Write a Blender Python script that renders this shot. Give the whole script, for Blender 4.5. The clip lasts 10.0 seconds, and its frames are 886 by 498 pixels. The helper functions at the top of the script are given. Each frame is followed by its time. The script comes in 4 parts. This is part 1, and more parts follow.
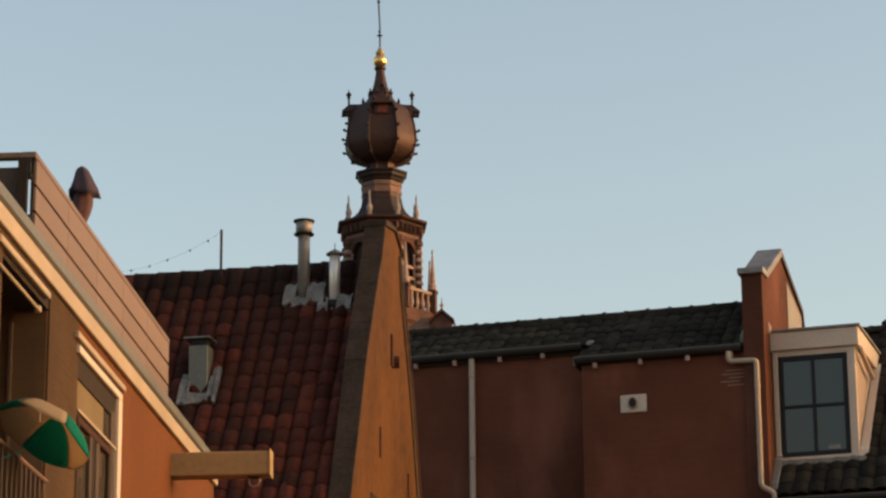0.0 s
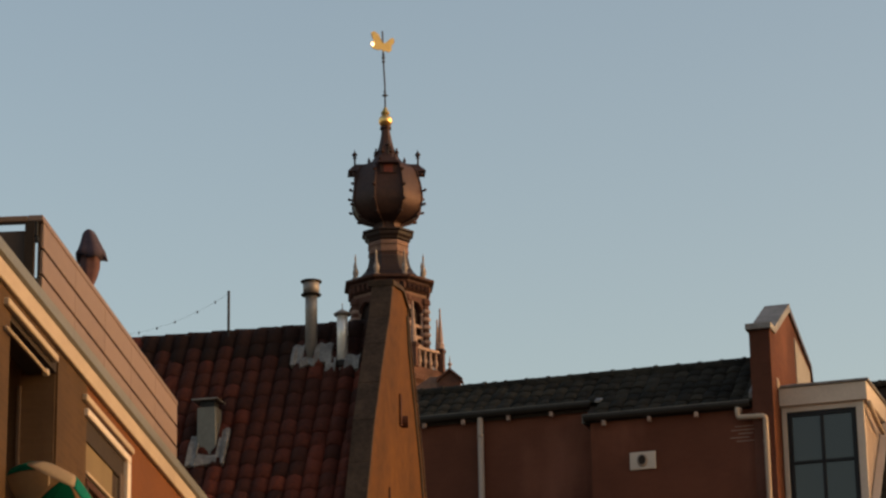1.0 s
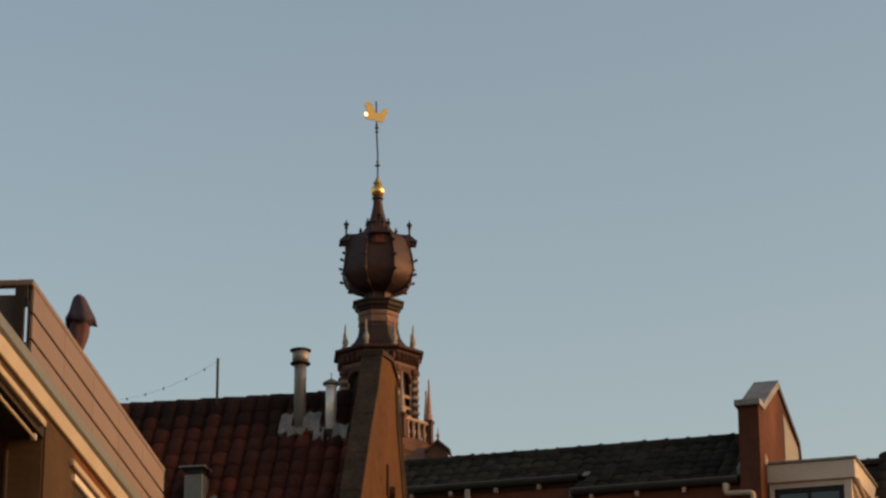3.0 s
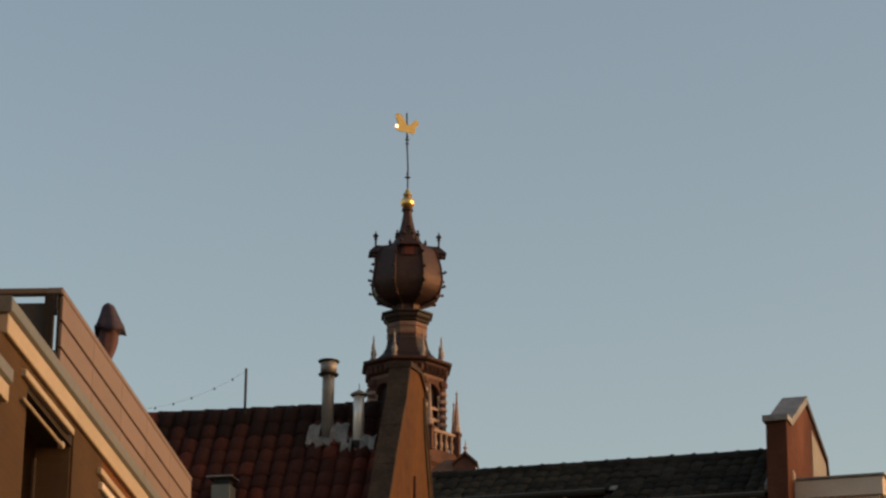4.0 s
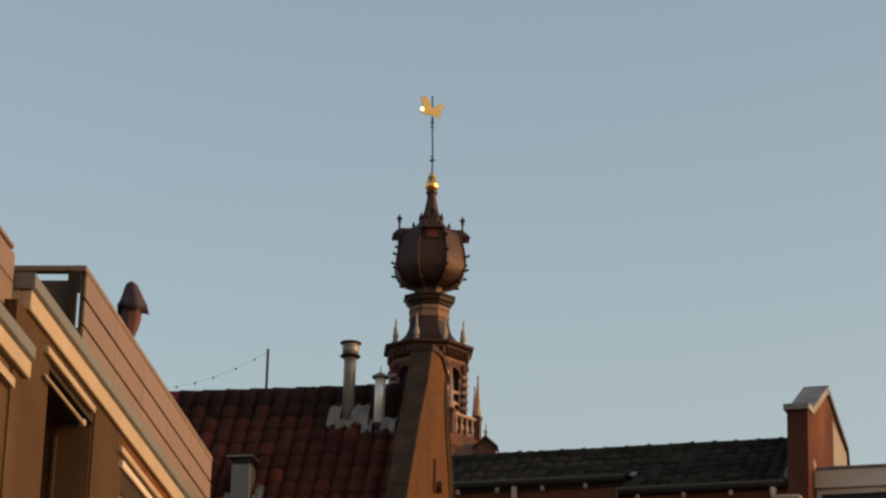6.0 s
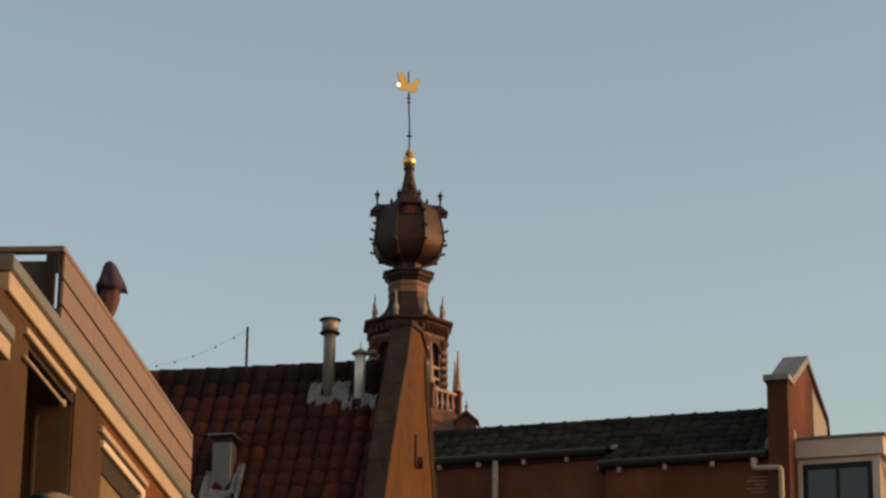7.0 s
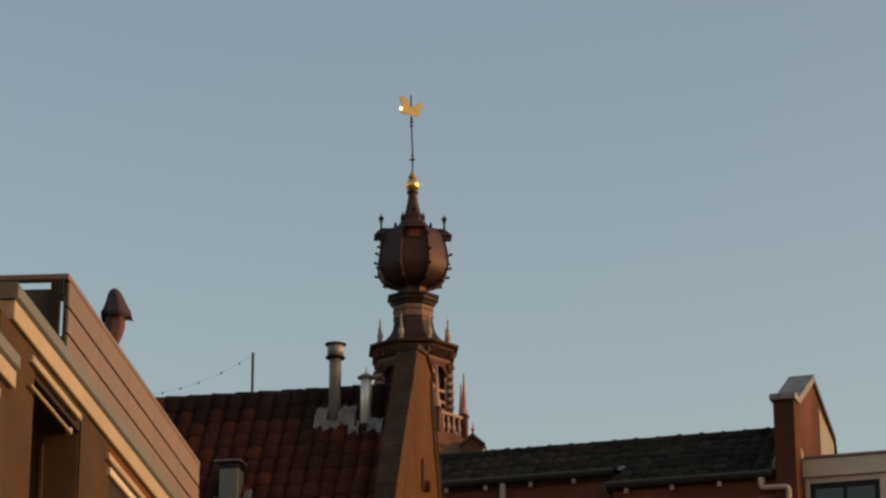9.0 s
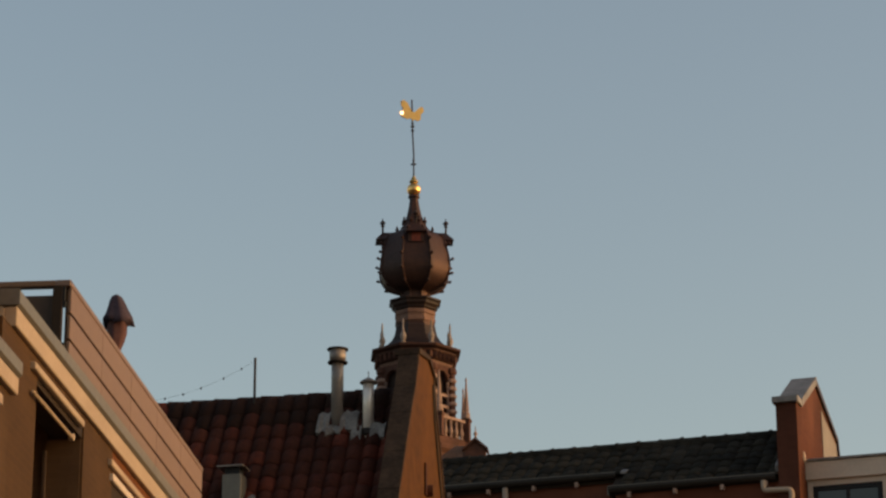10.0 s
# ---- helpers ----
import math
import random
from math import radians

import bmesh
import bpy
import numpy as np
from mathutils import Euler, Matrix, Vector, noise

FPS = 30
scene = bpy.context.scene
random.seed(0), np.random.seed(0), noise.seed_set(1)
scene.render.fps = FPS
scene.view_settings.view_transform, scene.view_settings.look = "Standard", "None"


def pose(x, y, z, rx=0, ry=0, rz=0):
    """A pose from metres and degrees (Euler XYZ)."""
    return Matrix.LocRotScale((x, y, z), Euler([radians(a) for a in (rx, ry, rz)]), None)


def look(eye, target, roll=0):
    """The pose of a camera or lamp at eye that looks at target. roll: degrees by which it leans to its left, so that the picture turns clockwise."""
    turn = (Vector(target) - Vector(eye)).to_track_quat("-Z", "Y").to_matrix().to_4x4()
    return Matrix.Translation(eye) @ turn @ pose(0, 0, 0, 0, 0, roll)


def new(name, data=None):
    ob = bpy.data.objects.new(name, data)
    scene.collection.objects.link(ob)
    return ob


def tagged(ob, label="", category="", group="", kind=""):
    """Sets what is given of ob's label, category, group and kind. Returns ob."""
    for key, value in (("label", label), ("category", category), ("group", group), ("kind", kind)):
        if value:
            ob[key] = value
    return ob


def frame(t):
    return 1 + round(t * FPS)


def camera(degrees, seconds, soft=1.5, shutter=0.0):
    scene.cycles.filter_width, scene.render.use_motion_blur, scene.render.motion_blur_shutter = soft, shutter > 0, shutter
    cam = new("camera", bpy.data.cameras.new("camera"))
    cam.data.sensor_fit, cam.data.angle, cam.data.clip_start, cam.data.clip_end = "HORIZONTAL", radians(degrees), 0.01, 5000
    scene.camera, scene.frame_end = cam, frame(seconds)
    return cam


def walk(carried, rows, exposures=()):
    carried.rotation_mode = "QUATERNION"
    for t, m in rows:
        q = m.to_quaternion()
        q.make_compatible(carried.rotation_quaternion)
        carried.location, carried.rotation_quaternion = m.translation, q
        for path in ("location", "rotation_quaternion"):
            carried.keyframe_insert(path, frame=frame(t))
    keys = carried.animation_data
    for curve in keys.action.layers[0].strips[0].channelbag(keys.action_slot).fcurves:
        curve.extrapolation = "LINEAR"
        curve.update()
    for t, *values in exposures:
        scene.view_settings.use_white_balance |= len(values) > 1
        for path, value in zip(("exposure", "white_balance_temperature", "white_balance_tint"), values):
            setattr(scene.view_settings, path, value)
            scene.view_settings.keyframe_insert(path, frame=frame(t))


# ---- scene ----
# camera: held by hand in the street, it only turns
cam = camera(18.553, 10.0, 2.5)
EYE = (0.0, 0.0, 1.6)
TURNS = [
    (0.0, 105.709, 0.433, 4.122), (0.1, 105.576, 0.410, 4.473), (0.2, 105.776, 0.502, 4.409), (0.3, 105.858, 0.581, 4.394),
    (0.4, 105.856, 0.673, 4.331), (0.5, 105.851, 0.744, 4.345), (0.6, 106.192, 0.921, 3.914), (0.7, 106.191, 0.977, 3.908),
    (0.8, 105.921, 0.931, 4.259), (0.9, 106.483, 0.901, 4.551), (1.0, 106.958, 0.987, 4.440), (1.1, 107.180, 1.079, 4.298),
    (1.2, 107.289, 1.084, 4.451), (1.3, 107.895, 1.254, 4.055), (1.4, 108.075, 1.154, 4.552), (1.5, 108.298, 1.309, 4.209),
    (1.6, 108.299, 1.154, 4.336), (1.7, 108.363, 1.012, 4.425), (1.8, 108.385, 0.981, 4.148), (1.9, 108.376, 0.855, 4.179),
    (2.0, 108.401, 0.710, 4.275), (2.1, 108.442, 0.593, 4.199), (2.2, 108.552, 0.439, 4.245), (2.3, 108.387, 0.331, 4.143),
    (2.4, 108.259, 0.216, 4.064), (2.5, 108.231, 0.051, 4.148), (2.6, 108.357, 0.115, 3.952), (2.7, 108.416, 0.130, 3.919),
    (3.8, 108.608, 0.045, 4.351), (3.9, 108.766, -0.303, 4.486), (4.0, 108.709, -0.575, 4.375), (4.1, 108.806, -0.497, 4.303),
    (4.2, 108.805, -0.433, 4.275), (4.3, 108.804, -0.404, 4.362), (4.4, 108.720, -0.343, 4.345), (4.5, 108.647, -0.251, 4.228),
    (4.6, 108.720, -0.268, 4.246), (4.7, 108.695, -0.325, 4.390), (4.8, 108.661, -0.282, 4.215), (4.9, 108.625, -0.321, 4.303),
    (5.0, 108.514, -0.343, 4.338), (5.1, 108.482, -0.479, 4.424), (5.2, 108.615, -0.569, 4.353), (5.3, 108.471, -0.749, 4.581),
    (5.4, 108.411, -0.876, 4.636), (5.5, 108.222, -1.023, 4.761), (5.6, 108.350, -1.393, 4.781), (5.7, 108.456, -1.717, 4.654),
    (6.8, 107.780, -0.694, 4.405), (6.9, 107.756, -0.735, 4.510), (7.0, 107.840, -0.702, 4.366), (7.1, 107.828, -0.650, 4.452),
    (7.2, 107.921, -0.614, 4.591), (7.3, 107.907, -0.561, 4.673), (7.4, 107.861, -0.418, 4.458), (7.5, 107.866, -0.329, 4.418),
    (7.6, 107.836, -0.315, 4.394), (7.7, 107.908, -0.309, 4.396), (7.8, 107.859, -0.334, 4.501), (7.9, 108.039, -0.301, 4.412),
    (8.0, 108.003, -0.356, 4.617), (8.1, 107.955, -0.340, 4.512), (8.2, 108.036, -0.434, 4.769), (8.3, 108.048, -0.456, 4.787),
    (8.4, 108.108, -0.470, 4.782), (8.5, 108.179, -0.458, 4.688), (8.6, 108.180, -0.386, 4.710), (8.7, 108.167, -0.298, 4.679),
    (8.8, 108.202, -0.216, 4.670), (8.9, 108.285, -0.142, 4.684), (9.0, 108.328, -0.060, 4.672), (9.1, 108.391, -0.023, 4.726),
    (9.2, 108.462, 0.063, 4.618), (9.3, 108.378, 0.105, 4.658), (9.4, 108.282, 0.171, 4.618), (9.5, 108.254, 0.176, 4.776),
    (9.6, 108.377, 0.141, 4.912), (9.8, 108.389, 0.225, 4.688), (10.0, 108.421, 0.207, 4.797),
]
walk(cam, [(t, pose(*EYE, rx, ry, rz)) for t, rx, ry, rz in TURNS],
     exposures=[(0.0, 0.50, 7600, 13), (0.3, 0.70, 7600, 13), (0.6, 0.40, 7600, 13), (1.0, 0.17, 7600, 13), (1.5, -0.05, 7600, 13), (2.0, -0.03, 7600, 13), (2.5, 0.05, 7600, 13), (4.0, -0.01, 7600, 13), (4.5, -0.05, 7600, 13), (5.0, 0.00, 7600, 13), (5.5, 0.15, 7600, 13), (5.7, 0.19, 7600, 13), (6.8, 0.17, 7600, 13), (7.5, 0.10, 7600, 13), (8.0, 0.07, 7600, 13), (9.0, -0.03, 7600, 13), (10.0, -0.05, 7600, 13)])

# sky and low evening sun from beside the street
SUN_TO = Vector((0.98, -0.03, 0.16)).normalized()
world = bpy.data.worlds.new("evening_sky")
scene.world = world
world.use_nodes = True
wn = world.node_tree
sky = wn.nodes.new("ShaderNodeTexSky")
sky.sky_type = "NISHITA"
sky.sun_disc = False
sky.sun_elevation = math.asin(SUN_TO.z)
sky.sun_rotation = math.atan2(SUN_TO.x, SUN_TO.y)
sky.air_density, sky.dust_density, sky.ozone_density = 1.0, 3.0, 1.0
wn.links.new(sky.outputs[0], wn.nodes["Background"].inputs[0])
wn.nodes["Background"].inputs[1].default_value = 0.247
sun = new("sun", bpy.data.lights.new("sun", "SUN"))
sun.data.energy, sun.data.angle, sun.data.color = 0.78, radians(0.6), (1.0, 0.57, 0.315)
sun.matrix_world = look(Vector((40, 20, 60)), Vector((40, 20, 60)) - SUN_TO)


# ---- materials ----
def nodes_of(name):
    m = bpy.data.materials.new(name)
    m.use_nodes = True
    nt = m.node_tree
    return m, nt, nt.nodes["Principled BSDF"]


def mixed(nt, fac, a, b):
    n = nt.nodes.new("ShaderNodeMix")
    n.data_type = "RGBA"
    for k, v in ((6, a), (7, b)):
        if isinstance(v, tuple):
            n.inputs[k].default_value = (*v[:3], 1)
        else:
            nt.links.new(v, n.inputs[k])
    if isinstance(fac, float):
        n.inputs[0].default_value = fac
    else:
        nt.links.new(fac, n.inputs[0])
    return n.outputs[2]


def noise_of(nt, vec, scale, detail=4.0, lo=0.35, hi=0.7, stretch=None):
    if stretch:
        mp = nt.nodes.new("ShaderNodeMapping")
        mp.inputs["Scale"].default_value = stretch
        nt.links.new(vec, mp.inputs[0])
        vec = mp.outputs[0]
    n = nt.nodes.new("ShaderNodeTexNoise")
    n.inputs["Scale"].default_value, n.inputs["Detail"].default_value = scale, detail
    nt.links.new(vec, n.inputs["Vector"])
    r = nt.nodes.new("ShaderNodeMapRange")
    r.inputs[1].default_value, r.inputs[2].default_value = lo, hi
    nt.links.new(n.outputs[0], r.inputs[0])
    return r.outputs[0]


def surface(name, colour, dark, rough=0.7, metal=0.0, big=0.8, fine=14.0, bump=0.3, dist=0.01, streak=None, vary=0.0, spec=0.18):
    """A weathered surface: base colour, darker stains at a large scale, grain at a fine one, relief; vary: change from piece to piece."""
    m, nt, bsdf = nodes_of(name)
    vec = nt.nodes.new("ShaderNodeNewGeometry").outputs["Position"]
    stains = noise_of(nt, vec, big, 5.0, 0.38, 0.72, streak)
    grain = noise_of(nt, vec, fine, 6.0, 0.25, 0.8)
    mid = tuple((a + b) / 2 for a, b in zip(colour, dark))
    col = mixed(nt, grain, mixed(nt, stains, colour, mid), mixed(nt, stains, mid, dark))
    if vary:
        info = nt.nodes.new("ShaderNodeObjectInfo")
        geo = nt.nodes.new("ShaderNodeNewGeometry")
        add = nt.nodes.new("ShaderNodeMath")
        add.operation = "ADD"
        nt.links.new(info.outputs["Random"], add.inputs[0])
        nt.links.new(geo.outputs["Random Per Island"], add.inputs[1])
        fr = nt.nodes.new("ShaderNodeMath")
        fr.operation = "FRACT"
        nt.links.new(add.outputs[0], fr.inputs[0])
        hsv = nt.nodes.new("ShaderNodeHueSaturation")
        rng = nt.nodes.new("ShaderNodeMapRange")
        rng.inputs[3].default_value, rng.inputs[4].default_value = 1 - vary, 1 + vary
        nt.links.new(fr.outputs[0], rng.inputs[0])
        nt.links.new(rng.outputs[0], hsv.inputs["Value"])
        nt.links.new(col, hsv.inputs["Color"])
        col = hsv.outputs[0]
    nt.links.new(col, bsdf.inputs["Base Color"])
    bsdf.inputs["Roughness"].default_value, bsdf.inputs["Metallic"].default_value = rough, metal
    bsdf.inputs["Specular IOR Level"].default_value = spec
    b = nt.nodes.new("ShaderNodeBump")
    b.inputs["Strength"].default_value, b.inputs["Distance"].default_value = bump, dist
    nt.links.new(grain, b.inputs["Height"])
    nt.links.new(b.outputs[0], bsdf.inputs["Normal"])
    return m


def brickwork(name, colour, dark, mortar, across="y", rough=0.85):
    """Brick courses 0.065 m high seen on a wall that runs along the given local axis, with worn patches."""
    m, nt, bsdf = nodes_of(name)
    vec = nt.nodes.new("ShaderNodeTexCoord").outputs["Object"]
    sep = nt.nodes.new("ShaderNodeSeparateXYZ")
    nt.links.new(vec, sep.inputs[0])
    com = nt.nodes.new("ShaderNodeCombineXYZ")
    nt.links.new(sep.outputs["Y" if across == "y" else "X"], com.inputs[0])
    nt.links.new(sep.outputs["Z"], com.inputs[1])
    br = nt.nodes.new("ShaderNodeTexBrick")
    br.inputs["Scale"].default_value = 1.0
    br.inputs["Brick Width"].default_value, br.inputs["Row Height"].default_value = 0.22, 0.065
    br.inputs["Mortar Size"].default_value, br.inputs["Mortar Smooth"].default_value = 0.006, 0.3
    br.inputs["Color1"].default_value, br.inputs["Color2"].default_value = (*colour, 1), (*dark, 1)
    br.inputs["Mortar"].default_value = (*mortar, 1)
    nt.links.new(com.outputs[0], br.inputs[0])
    stains = noise_of(nt, vec, 0.7, 5.0, 0.35, 0.75)
    grain = noise_of(nt, vec, 25.0, 5.0, 0.2, 0.9)
    shade = tuple(0.42 * c for c in dark)
    col = mixed(nt, stains, br.outputs[0], mixed(nt, 0.7, br.outputs[0], shade))
    col = mixed(nt, grain, col, mixed(nt, 0.25, col, shade))
    bloom = noise_of(nt, vec, 0.9, 6.0, 0.5, 0.78, (1.0, 1.0, 0.4))
    col = mixed(nt, bloom, col, mixed(nt, 0.42, col, tuple(min(0.5, 2.2 * c + 0.03) for c in colour)))
    nt.links.new(col, bsdf.inputs["Base Color"])
    bsdf.inputs["Roughness"].default_value = rough
    bsdf.inputs["Specular IOR Level"].default_value = 0.15
    b = nt.nodes.new("ShaderNodeBump")
    b.invert = True
    b.inputs["Strength"].default_value, b.inputs["Distance"].default_value = 0.1, 0.004
    nt.links.new(br.outputs["Fac"], b.inputs["Height"])
    nt.links.new(b.outputs[0], bsdf.inputs["Normal"])
    return m


def glazing(name, colour=(0.05, 0.06, 0.065), rough=0.06):
    m, nt, bsdf = nodes_of(name)
    bsdf.inputs["Base Color"].default_value = (*colour, 1)
    bsdf.inputs["Roughness"].default_value = rough
    bsdf.inputs["Specular IOR Level"].default_value = 0.6
    vec = nt.nodes.new("ShaderNodeTexCoord").outputs["Object"]
    b = nt.nodes.new("ShaderNodeBump")
    b.inputs["Strength"].default_value, b.inputs["Distance"].default_value = 0.05, 0.01
    nt.links.new(noise_of(nt, vec, 2.0, 2.0), b.inputs["Height"])
    nt.links.new(b.outputs[0], bsdf.inputs["Normal"])
    return m


def canvas(name, colour, dark, through_share=0.5):
    """Woven cloth that lets a share of the daylight through."""
    m = surface(name, colour, dark, 0.9, big=3, fine=30, bump=0.2)
    nt = m.node_tree
    bsdf, out = nt.nodes["Principled BSDF"], nt.nodes["Material Output"]
    tr = nt.nodes.new("ShaderNodeBsdfTranslucent")
    nt.links.new(bsdf.inputs["Base Color"].links[0].from_socket, tr.inputs["Color"])
    mix = nt.nodes.new("ShaderNodeMixShader")
    mix.inputs[0].default_value = through_share
    nt.links.new(bsdf.outputs[0], mix.inputs[1])
    nt.links.new(tr.outputs[0], mix.inputs[2])
    nt.links.new(mix.outputs[0], out.inputs["Surface"])
    return m


TILE_RED = surface("red_clay_tile", (0.145, 0.029, 0.0155), (0.019, 0.007, 0.0055), 0.75, big=0.9, fine=18, bump=0.5, vary=0.22, streak=(1.6, 1, 0.45))
TILE_SOOT = surface("sooty_clay_tile", (0.04, 0.0145, 0.0095), (0.01, 0.0055, 0.0045), 0.85, big=1.2, fine=18, bump=0.5, vary=0.3)
TILE_BROWN = surface("browned_clay_tile", (0.085, 0.021, 0.0125), (0.015, 0.0065, 0.0052), 0.8, big=1.0, fine=18, bump=0.5, vary=0.22, streak=(1.6, 1, 0.45))
TILE_DARK = surface("dark_mossy_tile", (0.036, 0.027, 0.0185), (0.0075, 0.0066, 0.0048), 0.8, big=2.2, fine=12, bump=0.8, vary=0.4)
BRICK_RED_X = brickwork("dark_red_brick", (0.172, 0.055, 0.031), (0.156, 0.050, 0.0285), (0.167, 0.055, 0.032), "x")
# same brick in a darker colour, so that sunlit side walls come out dimmer
BRICK_RED_Y = brickwork("red_brick_side_dimmed", (0.112, 0.034, 0.016), (0.09, 0.027, 0.013), (0.12, 0.041, 0.02), "y")
BRICK_FRONT = brickwork("dull_red_brick", (0.105, 0.036, 0.022), (0.09, 0.031, 0.019), (0.1, 0.036, 0.023), "x")
PLASTER_OCHRE = surface("ochre_plaster", (0.122, 0.044, 0.0095), (0.038, 0.0148, 0.005), 0.85, big=1.5, fine=6, bump=0.3, streak=(1, 1, 0.35))
PLASTER_ORANGE = surface("orange_brown_plaster", (0.152, 0.048, 0.0132), (0.098, 0.0315, 0.0103), 0.85, big=0.9, fine=14, bump=0.3, streak=(1, 1, 0.5))
BRICK_TAN_Y = brickwork("tan_brick", (0.079, 0.0395, 0.0165), (0.066, 0.033, 0.0138), (0.085, 0.0415, 0.0176), "y")
BRICK_TAN_X = brickwork("tan_brick_side", (0.079, 0.0395, 0.0165), (0.066, 0.033, 0.0138), (0.085, 0.0415, 0.0176), "x")
# brick colour lifted to lighten the loggia's shaded faces
BRICK_LOGGIA = brickwork("brightened_loggia_brick", (0.14, 0.078, 0.043), (0.128, 0.071, 0.039), (0.144, 0.081, 0.045), "x")
BROWN_BOARD = surface("brown_board", (0.085, 0.055, 0.042), (0.06, 0.039, 0.03), 0.7, big=1.2, fine=14, bump=0.15)
COPING = surface("weathered_coping", (0.078, 0.046, 0.031), (0.014, 0.009, 0.007), 0.9, big=2.4, fine=16, bump=0.6)
CREAM = surface("cream_paint", (0.43, 0.315, 0.225), (0.3, 0.215, 0.15), 0.55, big=1.2, fine=20, bump=0.1)
WHITE = surface("white_paint", (0.78, 0.72, 0.64), (0.6, 0.53, 0.46), 0.5, big=1.5, fine=22, bump=0.1)
PATCH = surface("greyish_pink_render", (0.30, 0.26, 0.235), (0.2, 0.17, 0.155), 0.8, big=1.2, fine=14, bump=0.3)
GUTTER = surface("grey_zinc", (0.19, 0.172, 0.148), (0.118, 0.106, 0.092), 0.5, 0.3, big=1.4, fine=16, bump=0.15, streak=(1, 0.4, 1))
PANEL_PINK = surface("rose_brown_cladding", (0.215, 0.138, 0.108), (0.178, 0.112, 0.087), 0.55, big=0.9, fine=12, bump=0.1, vary=0.05)
DARK_BOARD = surface("dark_board", (0.042, 0.027, 0.019), (0.024, 0.016, 0.012), 0.85, spec=0.15, big=1.2, fine=14, bump=0.15)
BRONZE = surface("brown_anodised_metal", (0.22, 0.125, 0.08), (0.16, 0.09, 0.058), 0.5, 0.1, big=2, fine=20, bump=0.1)
BLACK = surface("black_paint", (0.022, 0.022, 0.024), (0.012, 0.012, 0.013), 0.6, spec=0.2, big=2, fine=20, bump=0.1)
STEEL = surface("dull_steel", (0.28, 0.235, 0.21), (0.16, 0.132, 0.118), 0.45, 0.35, big=3, fine=20, bump=0.15, streak=(1, 1, 0.3))
STEEL_BRIGHT = surface("bright_steel", (0.88, 0.78, 0.7), (0.66, 0.56, 0.5), 0.32, 0.45, big=5, fine=20, bump=0.2, streak=(1, 1, 0.3))
RUST = surface("brown_rust", (0.075, 0.026, 0.015), (0.03, 0.013, 0.01), 0.85, big=6, fine=24, bump=0.4)
LEAD = surface("grey_lead_sheet", (0.3, 0.265, 0.25), (0.11, 0.1, 0.095), 0.6, 0.25, big=4, fine=18, bump=0.5)
LEAD_WORN = surface("broken_lead_sheet", (0.3, 0.26, 0.235), (0.05, 0.035, 0.03), 0.65, 0.1, big=5, fine=22, bump=0.7)
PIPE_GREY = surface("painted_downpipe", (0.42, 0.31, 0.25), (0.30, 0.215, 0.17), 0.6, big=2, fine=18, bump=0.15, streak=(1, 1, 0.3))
PIPE_CREAM = surface("cream_downpipe", (0.46, 0.335, 0.25), (0.33, 0.235, 0.175), 0.5, big=2, fine=18, bump=0.12, streak=(1, 1, 0.3))
TIMBER = surface("painted_timber_beam", (0.36, 0.22, 0.108), (0.23, 0.138, 0.068), 0.7, big=1.5, fine=14, bump=0.35, streak=(0.3, 1.5, 1.5))
IRON = surface("rusty_iron", (0.05, 0.04, 0.035), (0.03, 0.022, 0.02), 0.7, 0.4, big=4, fine=24, bump=0.3)
COPPER = surface("dark_brown_copper", (0.071, 0.034, 0.027), (0.031, 0.0185, 0.0165), 0.52, 0.4, big=1.0, fine=6, bump=0.3, dist=0.03, spec=0.2)
STONE_RED = surface("reddish_sandstone", (0.13, 0.058, 0.042), (0.042, 0.02, 0.016), 0.85, big=0.9, fine=5, bump=0.5, dist=0.03)
STONE_PALE = surface("pale_sandstone", (0.42, 0.28, 0.225), (0.2, 0.125, 0.1), 0.85, big=1.2, fine=6, bump=0.5, dist=0.03)
STONE_MID = surface("weathered_sandstone", (0.25, 0.142, 0.108), (0.1, 0.055, 0.044), 0.85, big=1.0, fine=6, bump=0.5, dist=0.03)
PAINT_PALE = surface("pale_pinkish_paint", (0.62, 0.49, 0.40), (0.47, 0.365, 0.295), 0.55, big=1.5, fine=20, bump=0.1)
GUTTER_DARK = surface("tarred_gutter", (0.042, 0.034, 0.029), (0.02, 0.017, 0.015), 0.6, spec=0.2, big=2, fine=18, bump=0.2)
SOOT_STONE = surface("sooty_stone", (0.09, 0.041, 0.031), (0.03, 0.016, 0.0135), 0.85, big=0.9, fine=5, bump=0.5, dist=0.03)
STONE_WHITE = surface("bleached_sandstone", (0.36, 0.29, 0.255), (0.2, 0.15, 0.125), 0.85, big=1.5, fine=6, bump=0.4, dist=0.03)
RED_PAINT = surface("faded_red_paint", (0.17, 0.04, 0.03), (0.08, 0.024, 0.02), 0.6, big=2, fine=8, bump=0.2)
SLATE = surface("blackish_slate", (0.04, 0.0225, 0.0195), (0.021, 0.0135, 0.0125), 0.6, big=1.2, fine=8, bump=0.4, dist=0.03)
GOLD = surface("gilding", (1.0, 0.58, 0.22), (0.9, 0.46, 0.14), 0.3, 1.0, big=1.5, fine=6, bump=0.1, dist=0.02)
GOLD_LEAF = surface("pale_gold_leaf", (0.40, 0.30, 0.13), (0.33, 0.235, 0.09), 0.5, 0.2, big=3, fine=10, bump=0.2)
GREEN_CLOTH = canvas("green_canvas", (0.005, 0.3, 0.21), (0.004, 0.24, 0.17), 0.6)
CREAM_CLOTH = canvas("cream_canvas", (0.6, 0.45, 0.31), (0.48, 0.36, 0.24), 0.6)
